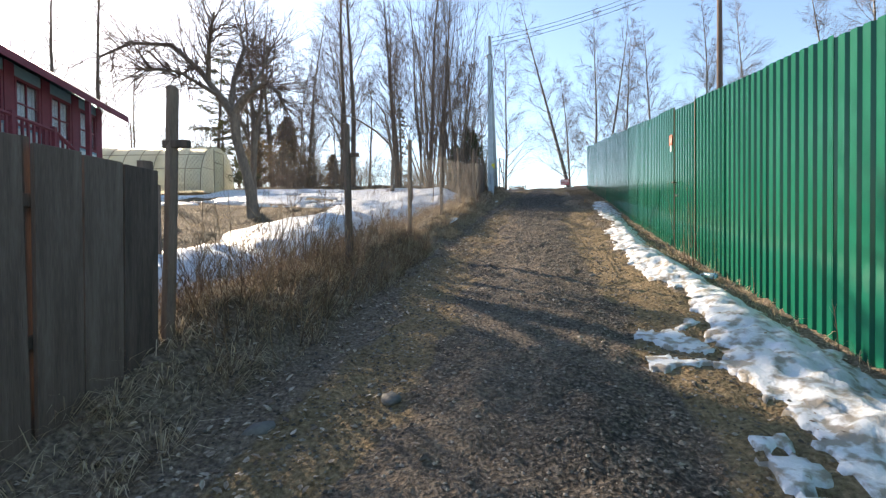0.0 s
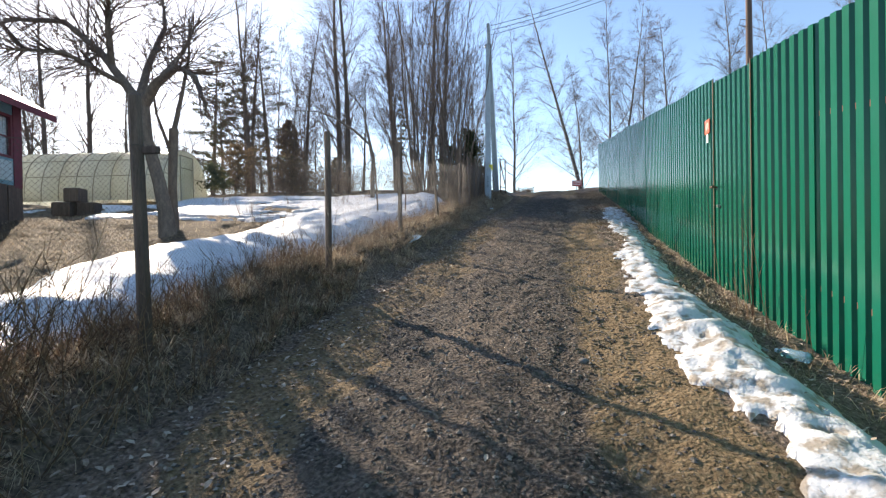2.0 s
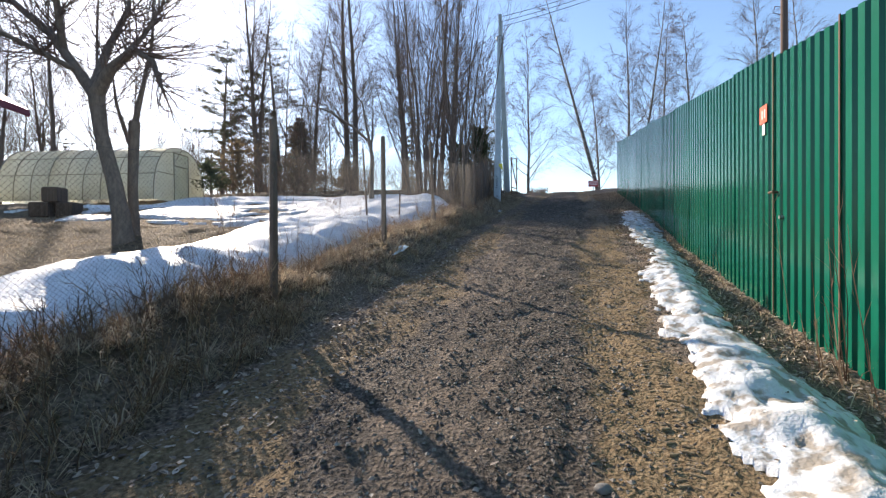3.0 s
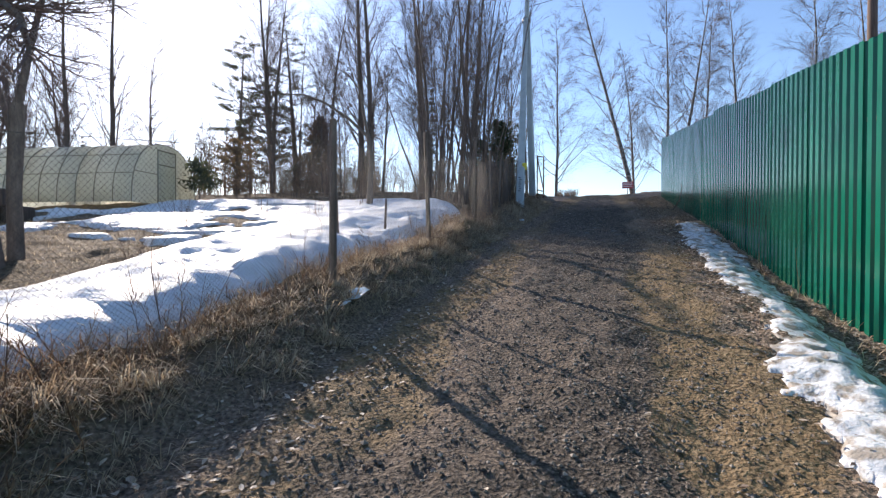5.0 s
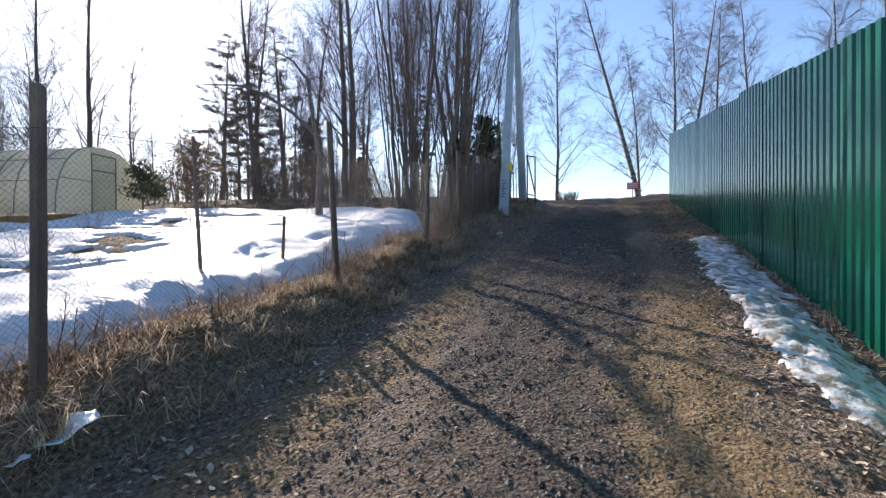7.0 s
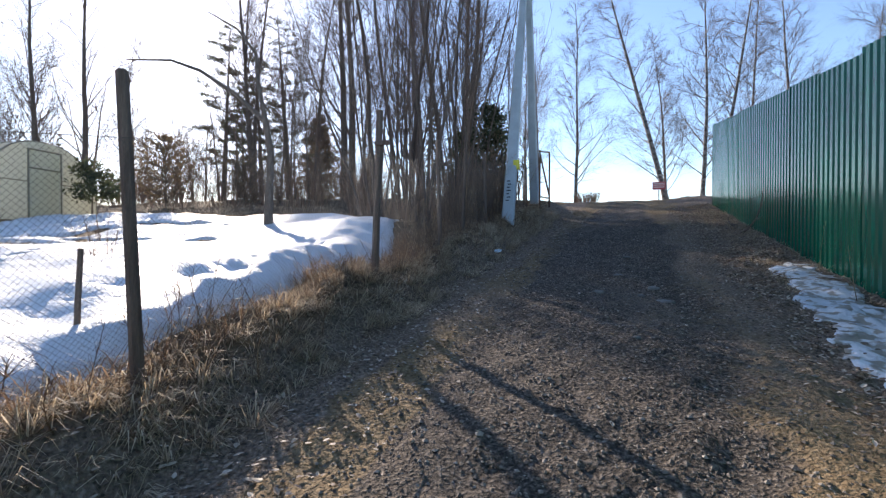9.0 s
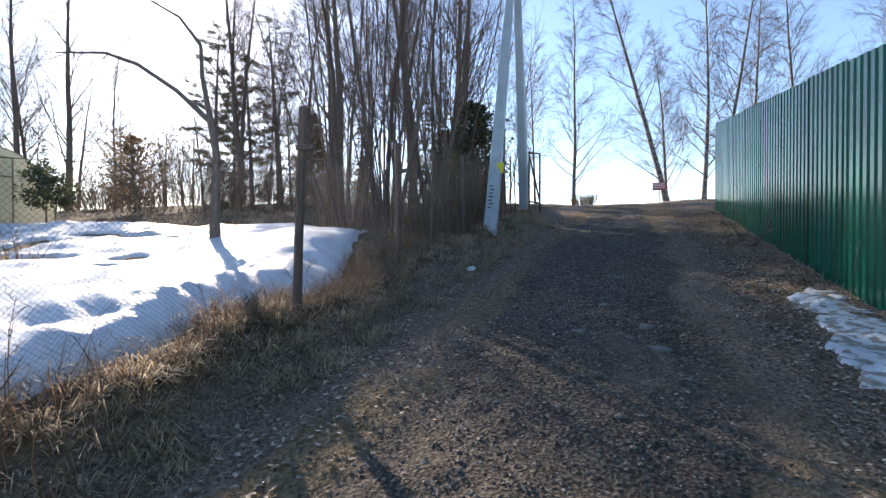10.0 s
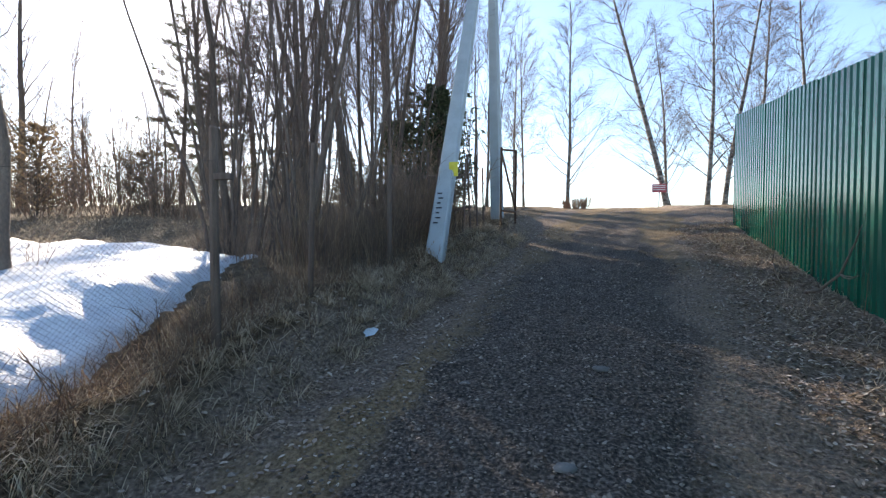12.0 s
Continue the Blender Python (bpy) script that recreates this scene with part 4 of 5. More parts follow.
apple = limbs_tree("apple_tree", -6.0, 10.9, 15.3, [
    [(0, 0, -0.2, 0.17), (-0.05, 0, 0.4, 0.125), (-0.14, 0, 0.9, 0.11), (-0.38, 0.05, 1.7, 0.1), (-0.41, 0, 2.3, 0.115)],
    [(-0.41, 0, 2.25, 0.1), (-0.76, 0.1, 2.7, 0.08), (-1.2, 0.1, 3.3, 0.062), (-1.75, 0, 3.8, 0.048), (-2.5, -0.2, 3.75, 0.034), (-3.1, -0.3, 3.4, 0.025)],
    [(-0.41, 0, 2.3, 0.11), (-0.1, -0.1, 2.65, 0.08), (0.33, -0.2, 2.9, 0.06), (0.66, -0.25, 2.7, 0.04), (0.85, -0.3, 2.2, 0.02)],
    [(-0.5, 0.05, 2.4, 0.08), (-0.6, 0.5, 3.2, 0.06), (-0.5, 0.9, 4.1, 0.04), (-0.7, 1.2, 4.8, 0.02)],
    [(-1.0, 0.1, 3.05, 0.06), (-0.85, -0.2, 3.7, 0.045), (-0.6, -0.5, 4.3, 0.02)],
    [(-0.1, -0.1, 2.65, 0.05), (0.1, 0.4, 3.4, 0.035), (0.15, 0.8, 4.1, 0.015)],
    [(-1.2, 0.1, 3.3, 0.05), (-1.7, 0.8, 3.6, 0.035), (-2.4, 1.3, 3.5, 0.015)],
    [(-0.76, 0.1, 2.7, 0.05), (-1.3, -0.6, 3.0, 0.035), (-1.9, -1.0, 2.9, 0.015)]],
    "old pruned apple tree with a crooked forked trunk in the garden", 40, 0.8, 0.0068)
limbs_tree("bare_tree", -6.26, 11.3, 15.3, [
    [(0, 0, -0.2, 0.09), (-0.03, 0, 0.8, 0.075), (0.02, 0, 1.9, 0.085)],
    [(0.02, 0, 1.85, 0.05), (0.2, 0, 2.6, 0.035), (0.28, 0.1, 3.3, 0.025), (0.3, 0.1, 4.0, 0.012)],
    [(-0.02, 0, 1.4, 0.04), (-0.35, 0.1, 2.2, 0.025), (-0.5, 0.2, 2.9, 0.012)]],
    "slim cut-back fruit tree beside the apple tree", 7, 0.5)
limbs_tree("bare_tree", -5.35, 18.6, 22.4, [
    [(0, 0, -0.2, 0.1), (0.0, 0, 0.35, 0.075), (0.04, 0, 1.3, 0.06), (-0.06, 0, 1.9, 0.055)],
    [(-0.06, 0, 1.85, 0.045), (-0.58, 0, 2.33, 0.035), (-1.24, 0.1, 2.77, 0.03), (-1.75, 0.1, 2.95, 0.022), (-2.6, 0.2, 3.0, 0.012)],
    [(-0.06, 0, 1.9, 0.045), (-0.18, 0, 2.55, 0.035), (-0.25, 0.1, 3.06, 0.028), (-0.58, 0.1, 3.5, 0.02), (-1.1, 0.1, 3.8, 0.01)]],
    "small bare garden tree with two bent limbs", 4, 0.45, 0.004)
plant("shrub", small_shrubs[1], -5.5, 18.5, "small bare bush at the foot of the garden tree", "shrub", "garden bushes", size=0.8)

# ---- greenhouse ----
POLY = mat("cloudy_polycarbonate", [(0.2, (0.78, 0.77, 0.68)), (0.7, (0.9, 0.89, 0.82))], 1.4, 0.3, 0.001, 60, transmit=0.7)
FRAME = mat("dull_steel_frame", [(0.3, (0.2, 0.19, 0.15)), (0.7, (0.32, 0.3, 0.25))], 12, 0.5, metal=0.3)
pn, pl = POLY.node_tree.nodes, POLY.node_tree.links
clear, blend = pn.new("ShaderNodeBsdfTransparent"), pn.new("ShaderNodeMixShader")
clear.inputs[0].default_value = (0.97, 0.97, 0.9, 1)
blend.inputs[0].default_value = 0.22
skin = pn["Material Output"].inputs["Surface"].links[0].from_socket
pl.new(skin, blend.inputs[1])
pl.new(clear.outputs[0], blend.inputs[2])
pl.new(blend.outputs[0], pn["Material Output"].inputs["Surface"])
GH_L, GH_R, GH_H, GH_W = 6.0, 1.5, 2.05, 0.32


def arch(k, grow=0.0):
    """A point on the greenhouse's arch; k from 0 to 1."""
    a = math.pi * (1 - k)
    return Vector((0, (GH_R + grow) * math.copysign(abs(math.cos(a)) ** 0.85, math.cos(a)), (GH_H + grow) * math.sin(a) ** 0.8))


gh = thing("greenhouse", -13.8, 19.55, ground_z(-13.8, 19.55) - 0.02, "arched greenhouse of cloudy polycarbonate sheets on a metal frame", "greenhouse", turn=12)
N = 18
for bay in range(3):
    s = Shape()
    for i in range(2):
        for k in range(N + 1):
            s.v.append(arch(k / N) + Vector((-bay * 2.0 - i * 1.99, 0, 0)))
    for k in range(N):
        s.f.append((k, k + 1, N + 1 + k + 1, N + 1 + k))
    ob = part("panel", s, POLY, gh, smooth=True)
    ob.modifiers.new("thick", "SOLIDIFY").thickness = 0.006
for b in range(10):
    s = Shape()
    pts = [arch(k / N, 0.01 if b in (0, 9) else 0.004) + Vector((-b * GH_L / 9, 0, 0)) for k in range(N + 1)]
    s.tube(pts, [0.018] * (N + 1), 5)
    part("rib", s, FRAME, gh)
for k in (0.12, 0.25, 0.5, 0.75, 0.88):
    s = Shape()
    p = arch(k, 0.006)
    s.tube([p, p - Vector((GH_L, 0, 0))], [0.014, 0.014], 5)
    part("purlin", s, FRAME, gh)
for x in (0.0, -GH_L):
    s = Shape()
    s.v.append(Vector((x, 0, 0)))
    for k in range(N + 1):
        s.v.append(arch(k / N, -0.01) + Vector((x, 0, 0)))
    for k in range(N):
        s.f.append((0, k + 1, k + 2))
    ob = part("end_panel", s, POLY, gh)
    ob.modifiers.new("thick", "SOLIDIFY").thickness = 0.006
door = part("door", (lambda q: (q.box(0.012, -0.42, 0.04, 0.03, 0.42, 1.8), q)[1])(Shape()), POLY, gh)
for a, b in (((0.03, -0.42, 0.0), (0.03, -0.42, 1.85)), ((0.03, 0.42, 0.0), (0.03, 0.42, 1.85)), ((0.03, -0.42, 1.83), (0.03, 0.42, 1.83)), ((0.03, -0.42, 1.35), (0.03, 0.42, 1.35)), ((0.03, -0.42, 0.05), (0.03, 0.42, 0.05))):
    s = Shape()
    s.tube([Vector(a), Vector(b)], [0.022, 0.022], 5)
    part("door_bar", s, FRAME, door)
for y in (-1.42, 0.44):
    s = Shape()
    s.tube([Vector((0.012, y, 1.0)), Vector((0.012, y + 0.98, 1.0))], [0.015, 0.015], 5)
    part("end_bar", s, FRAME, gh)

# ---- house ----
BLUE = mat("blue_painted_boards", [(0.25, (0.12, 0.25, 0.31)), (0.55, (0.17, 0.33, 0.4)), (0.8, (0.25, 0.4, 0.46))], 6, 0.7, 0.003, 50, stretch=(1, 1, 4))
MAROON = mat("maroon_paint", [(0.3, (0.12, 0.02, 0.035)), (0.7, (0.2, 0.04, 0.06))], 8, 0.65, 0.002, 60)
ROOF = mat("blue_grey_roof_sheet", [(0.3, (0.09, 0.1, 0.16)), (0.7, (0.17, 0.18, 0.26))], 4, 0.55, 0.004, 25)
SASH = mat("pale_window_paint", [(0.3, (0.4, 0.5, 0.52)), (0.7, (0.55, 0.63, 0.64))], 15, 0.55)
# pale colour of the sky reflected in the window panes
SKY_PANEL = mat("pale_reflected_sky", [(0.3, (0.6, 0.62, 0.7)), (0.7, (0.72, 0.74, 0.8))], 10, 0.9)
GLASS = bpy.data.materials.new("window_glass")
GLASS.use_nodes = True
gb = GLASS.node_tree.nodes["Principled BSDF"]
gb.inputs["Base Color"].default_value, gb.inputs["Roughness"].default_value, gb.inputs["Transmission Weight"].default_value = (0.85, 0.92, 0.95, 1), 0.04, 0.9
house = thing("house", -12.25, 12.7, 3.22, "small wooden house with blue boards, maroon trim and sheet roof", "house", turn=-66)
# local frame: +x runs back along the front wall towards the lane's foot, +y looks at the lane
HL, HD, Z0, Z1 = 5.6, 5.0, 0.75, 2.75
s = Shape()
s.box(0, -HD, Z0, 0.12, 0, Z1)
s.box(HL - 0.12, -HD, Z0, HL, 0, Z1)
s.box(0.12, -HD, Z0, HL - 0.12, -HD + 0.12, Z1)
for a, b in ((0.12, 0.3), (1.15, 1.5), (2.35, 2.7), (3.55, 3.9), (4.75, HL - 0.12)):
    s.box(a, -0.12, Z0, b, 0, Z1)
for a, b in ((0.3, 1.15), (1.5, 2.35), (2.7, 3.55), (3.9, 4.75)):
    s.box(a, -0.12, Z0, b, 0, 1.45)
    s.box(a, -0.12, 2.5, b, 0, Z1)
wall = part("wall", s, BLUE, house)
# dark plinth and boards stand in for the shaded opening below the wall
s = Shape()
s.box(0.02, -HD + 0.02, -0.6, HL - 0.02, -0.02, Z0 - 0.004)
part("plinth", s, DARKWOOD, house, "plinth coloured dark for the shade under the porch")
for k in range(11):
    s = Shape()
    s.box(k * 0.51 + 0.02, 0.004, -0.5, k * 0.51 + 0.49, 0.022, Z0 + 0.05)
    part("plinth_board", s, DARKWOOD, house)
for a, w in ((0.01, 0.27), (1.17, 0.3), (2.37, 0.3), (3.57, 0.3), (5.38, 0.2)):
    s = Shape()
    s.box(a, 0.003, Z0, a + w, 0.025, Z1)
    part("corner_board", s, MAROON, house, "maroon corner board")
for a in (0.3, 1.5, 2.7, 3.9):
    win = part("window", (lambda q: ([q.box(x0, -0.08, z0, x1, 0.02, z1) for x0, z0, x1, z1 in ((a, 1.45, a + 0.85, 1.51), (a, 2.44, a + 0.85, 2.5), (a, 1.51, a + 0.06, 2.44), (a + 0.79, 1.51, a + 0.85, 2.44))], q)[1])(Shape()), MAROON, house, "dark maroon window frame")
    for x0, z0, x1, z1 in ((a + 0.41, 1.51, a + 0.44, 2.44), (a + 0.06, 1.95, a + 0.41, 1.98), (a + 0.44, 1.95, a + 0.79, 1.98)):
        s = Shape()
        s.box(x0, -0.05, z0, x1, -0.01, z1)
        part("glazing_bar", s, MAROON, win)
    s = Shape()
    s.box(a + 0.06, -0.045, 1.51, a + 0.79, -0.04, 2.44)
    part("pane", s, GLASS, win)
    # added pleated panel behind the glass: gives the pane its reflected-sky paleness
    s = Shape()
    for k in range(8):
        s.box(a + 0.07 + k * 0.09, -0.085 - 0.012 * (k % 2), 1.53, a + 0.16 + k * 0.09, -0.075 - 0.012 * (k % 2), 2.42)
    part("sky_reflection_panel", s, SKY_PANEL, win, "pale lilac panel standing in for sky reflected in the pane")
    s = Shape()
    s.box(a + 0.05, 0.006, 0.9, a + 0.8, 0.03, 1.38)
    part("lower_panel", s, SASH, house, "pale blue wall panel")
s = Shape()
RIDGE = Z1 + 1.75
for y0, z0, y1, z1 in ((0.5, Z1 - 0.1, -HD / 2, RIDGE), (-HD - 0.5, Z1 - 0.1, -HD / 2, RIDGE)):
    b = len(s.v)
    s.v += [Vector((-0.5, y0, z0)), Vector((HL + 0.5, y0, z0)), Vector((HL + 0.5, y1, z1)), Vector((-0.5, y1, z1))]
    s.v += [v + Vector((0, 0, 0.07)) for v in s.v[b:b + 4]]
    s.f += [(b, b + 1, b + 2, b + 3), (b + 7, b + 6, b + 5, b + 4), (b, b + 4, b + 5, b + 1), (b + 1, b + 5, b + 6, b + 2), (b + 2, b + 6, b + 7, b + 3), (b + 3, b + 7, b + 4, b)]
part("roof", s, ROOF, house, "blue-grey sheet roof")
for x in (0.0, HL - 0.1):
    s = Shape()
    s.v += [Vector((x, 0, Z1)), Vector((x, -HD, Z1)), Vector((x, -HD / 2, RIDGE - 0.08)), Vector((x + 0.1, 0, Z1)), Vector((x + 0.1, -HD, Z1)), Vector((x + 0.1, -HD / 2, RIDGE - 0.08))]
    s.f += [(0, 1, 2), (5, 4, 3), (0, 2, 5, 3), (1, 4, 5, 2), (0, 3, 4, 1)]
    part("gable", s, BLUE, house)
s = Shape()
s.box(-0.5, 0.48, Z1 - 0.2, HL + 0.5, 0.51, Z1 - 0.04)
part("fascia", s, MAROON, house, "maroon eaves board")
# porch along the front: deck, skirt boards coloured dark as the open shade beneath it, posts, sloping and level rails
# with balusters
s = Shape()
s.box(1.45, 0.03, Z0 - 0.14, HL, 0.5, Z0 - 0.02, None, 0.008)
part("porch_deck", s, MAROON, house)
for k in range(20):
    s = Shape()
    s.box(1.47 + k * 0.205, 0.5, -0.35, 1.47 + k * 0.205 + 0.17, 0.52, Z0 - 0.05)
    part("skirt_board", s, DARKWOOD, house)
for a, top in ((1.5, 2.62), (2.95, 1.55), (4.3, 1.55), (5.5, 2.62)):
    s = Shape()
    s.box(a, 0.38, Z0 - 0.02, a + 0.1, 0.48, top, None, 0.008)
    part("porch_post", s, MAROON, house, "maroon porch post")


def rail_z(x):
    return 1.46 - 0.52 * max(0.0, (2.95 - x) / 1.35)


for x0, x1 in ((1.6, 2.95), (3.05, 4.3), (4.4, 5.5)):
    s = Shape()
    s.tube([Vector((x0, 0.43, rail_z(x0))), Vector((x1, 0.43, rail_z(x1)))], [0.045, 0.045], 6)
    part("handrail", s, MAROON, house)
    n = int((x1 - x0) / 0.17)
    for k in range(n):
        x = x0 + (k + 0.5) * (x1 - x0) / n
        s = Shape()
        s.box(x - 0.022, 0.41, Z0 - 0.02, x + 0.022, 0.45, rail_z(x) - 0.02)
        part("baluster", s, MAROON, house)
for x, y, z, w in ((0, 0, 0, 0.5), (0.62, 0.1, 0, 0.45), (0.3, 0.05, 0.41, 0.4)):
    s = Shape()
    s.box(x, y, z, x + w, y + 0.4, z + 0.41, None, 0.03)
    crate = part("crate", s, DARKWOOD)
    crate.matrix_world = pose(-13.3, 14.1, ground_z(-13.1, 14.3) - 0.03, 0, 0, 20)
    tagged(crate, "dark old wooden crate stacked beside the house", "crate", "crates")

# thin stakes in the garden
for x, y, h in ((-3.0, 13.35, 1.45), (-2.66, 14.1, 0.7), (-2.7, 4.9, 0.85), (-3.1, 5.2, 0.8)):
    s = Shape()
    s.tube([Vector((0, 0, -0.15)), Vector((0.01, 0.0, h * 0.5)), Vector((0.0, 0.02, h))], [0.02, 0.018, 0.016], 6)
    ob = part("stake", s, OLDWOOD)
    ob.matrix_world = pose(x, y, ground_z(x, y), rnd(-2, 2), rnd(-3, 3), 0)
    tagged(ob, "thin wooden stake standing in the garden snow", "stake", "garden stakes")


# ---- ground cover ----
DRYSTEM = mat("dry_reddish_stems", [(0.2, (0.12, 0.068, 0.042)), (0.6, (0.27, 0.168, 0.1)), (0.85, (0.46, 0.33, 0.2))], 3, 0.7, island=0.7, transmit=0.3)
def scatter(n, x0, x1, y0, y1):
    xs, ys = np.random.uniform(x0, x1, n), np.random.uniform(y0, y1, n)
    return xs, ys, land(xs, ys)


def blades(n, x0, x1, y0, y1, chance, tall, lean_x=0.0):
    s = Shape()
    xs, ys, zs = scatter(n, x0, x1, y0, y1)
    keep = np.random.random(n) < chance(xs, ys)
    for x, y, z in zip(xs[keep], ys[keep], zs[keep]):
        h = tall(x, y) * rnd(0.4, 1.15)
        a = rnd(0, 6.283)
        d = Vector((math.cos(a) * 0.6 + lean_x, math.sin(a) * 0.6, rnd(0.12, 1.2))).normalized()
        w = Vector((-math.sin(a + 0.5), math.cos(a + 0.5), 0)) * rnd(0.0013, 0.0034)
        p = Vector((x, y, z - 0.01))
        m = p + d * h * 0.55
        e = m + (d + Vector((math.cos(a) * rnd(0.1, 1.1), math.sin(a) * rnd(0.1, 1.1), rnd(-0.9, 0.1)))).normalized() * h * 0.45
        b = len(s.v)
        s.v += [p - w, p + w, m + w * 0.8, m - w * 0.8, e]
        s.f += [(b, b + 1, b + 2, b + 3), (b + 3, b + 2, b + 4)]
    return s


def tufts(x, y):
    return 0.5 + 1.1 * fbm(x * 2.6, y * 2.6, 3, 91)


def tussocks(s, n, x0, x1, y0, y1, reach, count):
    """Arching clumps of long dead blades that fall outwards and downhill."""
    xs, ys, zs = scatter(n, x0, x1, y0, y1)
    for cx, cy, cz in zip(xs, ys, zs):
        k = rnd(0.5, 1.2)
        fall = rnd(0.0, 0.5)
        for _ in range(int(count * rnd(0.5, 1.3))):
            a = rnd(0, 6.283)
            o = Vector((math.cos(a), math.sin(a), 0))
            p = Vector((cx, cy, cz - 0.02)) + o * rnd(0, 0.06)
            h = reach * k * rnd(0.5, 1.2)
            d = (o * rnd(0.3, 1.2) + Vector((fall, 0, rnd(0.5, 1.3)))).normalized()
            m = p + d * h * 0.5
            e = m + (o * rnd(0.5, 1.4) + Vector((fall * 1.6, rnd(-0.3, 0.3), rnd(-1.0, 0.1)))).normalized() * h * 0.5
            w = Vector((-o.y, o.x, rnd(-0.4, 0.4))) * rnd(0.0015, 0.0036)
            b = len(s.v)
            s.v += [p - w, p + w, m + w * 0.85, m - w * 0.85, e]
            s.f += [(b, b + 1, b + 2, b + 3), (b + 3, b + 2, b + 4)]


bank = blades(46000, -2.35, -0.95, 2.3, 26, lambda x, y: np.clip(tufts(x, y) * ease(-x, 1.1, 1.6), 0, 1), lambda x, y: 0.09 + 0.11 * float(ease(-x, 1.2, 1.75)))
tussocks(bank, 640, -2.1, -1.32, 2.4, 25, 0.27, 46)
tagged(part("dead_grass", bank, GRASS), "matted straw-coloured dead grass on the bank", "grass", kind="stuff")
hedge = blades(40000, -2.95, -1.9, 4, 20, lambda x, y: np.clip(tufts(x, y) * ease(x, -2.95, -2.45), 0, 1), lambda x, y: 0.33)
tagged(part("dead_grass", hedge, DRYSTEM), "tall golden dead grass behind the wire fence", "grass", kind="stuff")
yard = blades(42000, -13, -2.3, 6.5, 24, lambda x, y: np.clip((yard_depth(x, y) < 0.0) * tufts(x, y) * 1.3, 0, 1), lambda x, y: 0.14)
tagged(part("dead_grass", yard, GRASS), "short dead grass in the bare patches of the garden", "grass", kind="stuff")
verge = blades(11000, 1.9, 2.53, 3, 27, lambda x, y: np.clip(tufts(x, y) * (bank_depth(x, y) < 0.0) * 0.9, 0, 1), lambda x, y: 0.16)
tagged(part("dead_grass", verge, GRASS), "thin dead grass along the foot of the green fence", "grass", kind="stuff")

weeds = Shape()
for k in range(900):
    y = rnd(4.1, 8.8) if k < 700 else rnd(8.6, 25)
    x = rnd(-2.25, -1.3) if k < 700 else rnd(-2.15, -1.5)
    p = Vector((x, y, ground_z(x, y) - 0.02))
    h = rnd(0.2, 0.85 if y < 6.2 else 0.5) * rnd(0.6, 1.1) if k < 700 else rnd(0.2, 0.5)
    pts = wander(p, Vector((rnd(-0.6, 0.6), rnd(-0.6, 0.6), 1)).normalized(), h, 3, 0.2, 0.0)
    for i in range(3):
        weeds.strand(pts[i], pts[i + 1], 0.0036 - 0.0006 * i, 0.003 - 0.0006 * i)
    twiggy(weeds, pts, 0.0018, 9, h * 0.28, 0.6, 0.15)
for k in range(420):
    x, y = rnd(-3.1, -2.15), rnd(19.8, 24.0)
    p = Vector((x, y, ground_z(x, y) - 0.02))
    h = rnd(0.4, 1.1)
    pts = wander(p, Vector((rnd(-0.25, 0.25), rnd(-0.25, 0.25), 1)).normalized(), h, 3, 0.1, 0.0)
    for i in range(3):
        weeds.strand(pts[i], pts[i + 1], 0.0036 - 0.0006 * i, 0.003 - 0.0006 * i)
    twiggy(weeds, pts, 0.0018, 6, h * 0.25, 0.5, 0.15)
for k in range(26):
    y = rnd(8.2, 9.4) if k < 14 else rnd(5, 24)
    x = rnd(2.3, 2.48)
    p = Vector((x, y, ground_z(x, y) - 0.02))
    h = rnd(0.4, 1.35) if k < 8 else rnd(0.25, 0.6)
    pts = wander(p, Vector((rnd(-0.25, 0.05), rnd(-0.25, 0.25), 1)).normalized(), h, 4, 0.06, 0.0)
    for i in range(4):
        weeds.strand(pts[i], pts[i + 1], 0.0045 - 0.0008 * i, 0.0038 - 0.0008 * i)
    twiggy(weeds, pts, 0.0015, 4, h * 0.16, 0.5, 0.15)
tagged(part("dry_weeds", weeds, DRYSTEM), "tall dry reddish-brown weed stems along the fences", "weeds", kind="stuff")

# broken branches lying at the foot of the green fence
for x, y, line in ((2.25, 21.6, ((0, 0, 0.01), (0.06, -0.22, 0.1), (0.12, -0.45, 0.3), (0.17, -0.56, 0.62))), (2.3, 23.2, ((0, 0, 0.02), (-0.03, -0.4, 0.06), (-0.08, -0.85, 0.05), (-0.05, -1.1, 0.09)))):
    s = Shape()
    pts = [Vector(q) for q in line]
    s.tube(pts, [0.019, 0.016, 0.012, 0.006], 6)
    for i in (1, 2, 2, 3):
        side = wander(pts[i], around((pts[i] - pts[i - 1]).normalized(), 0.8), rnd(0.15, 0.4), 3, 0.2, 0.1)
        s.tube(side, [0.007, 0.006, 0.004, 0.002], 5)
    ob = part("fallen_branch", s, BARK)
    ob.matrix_world = pose(x, y, ground_z(x, y), 8.6, 0, 0)
    tagged(ob, "broken grey branch lying in leaves against the green fence", "branch", "fallen branches")

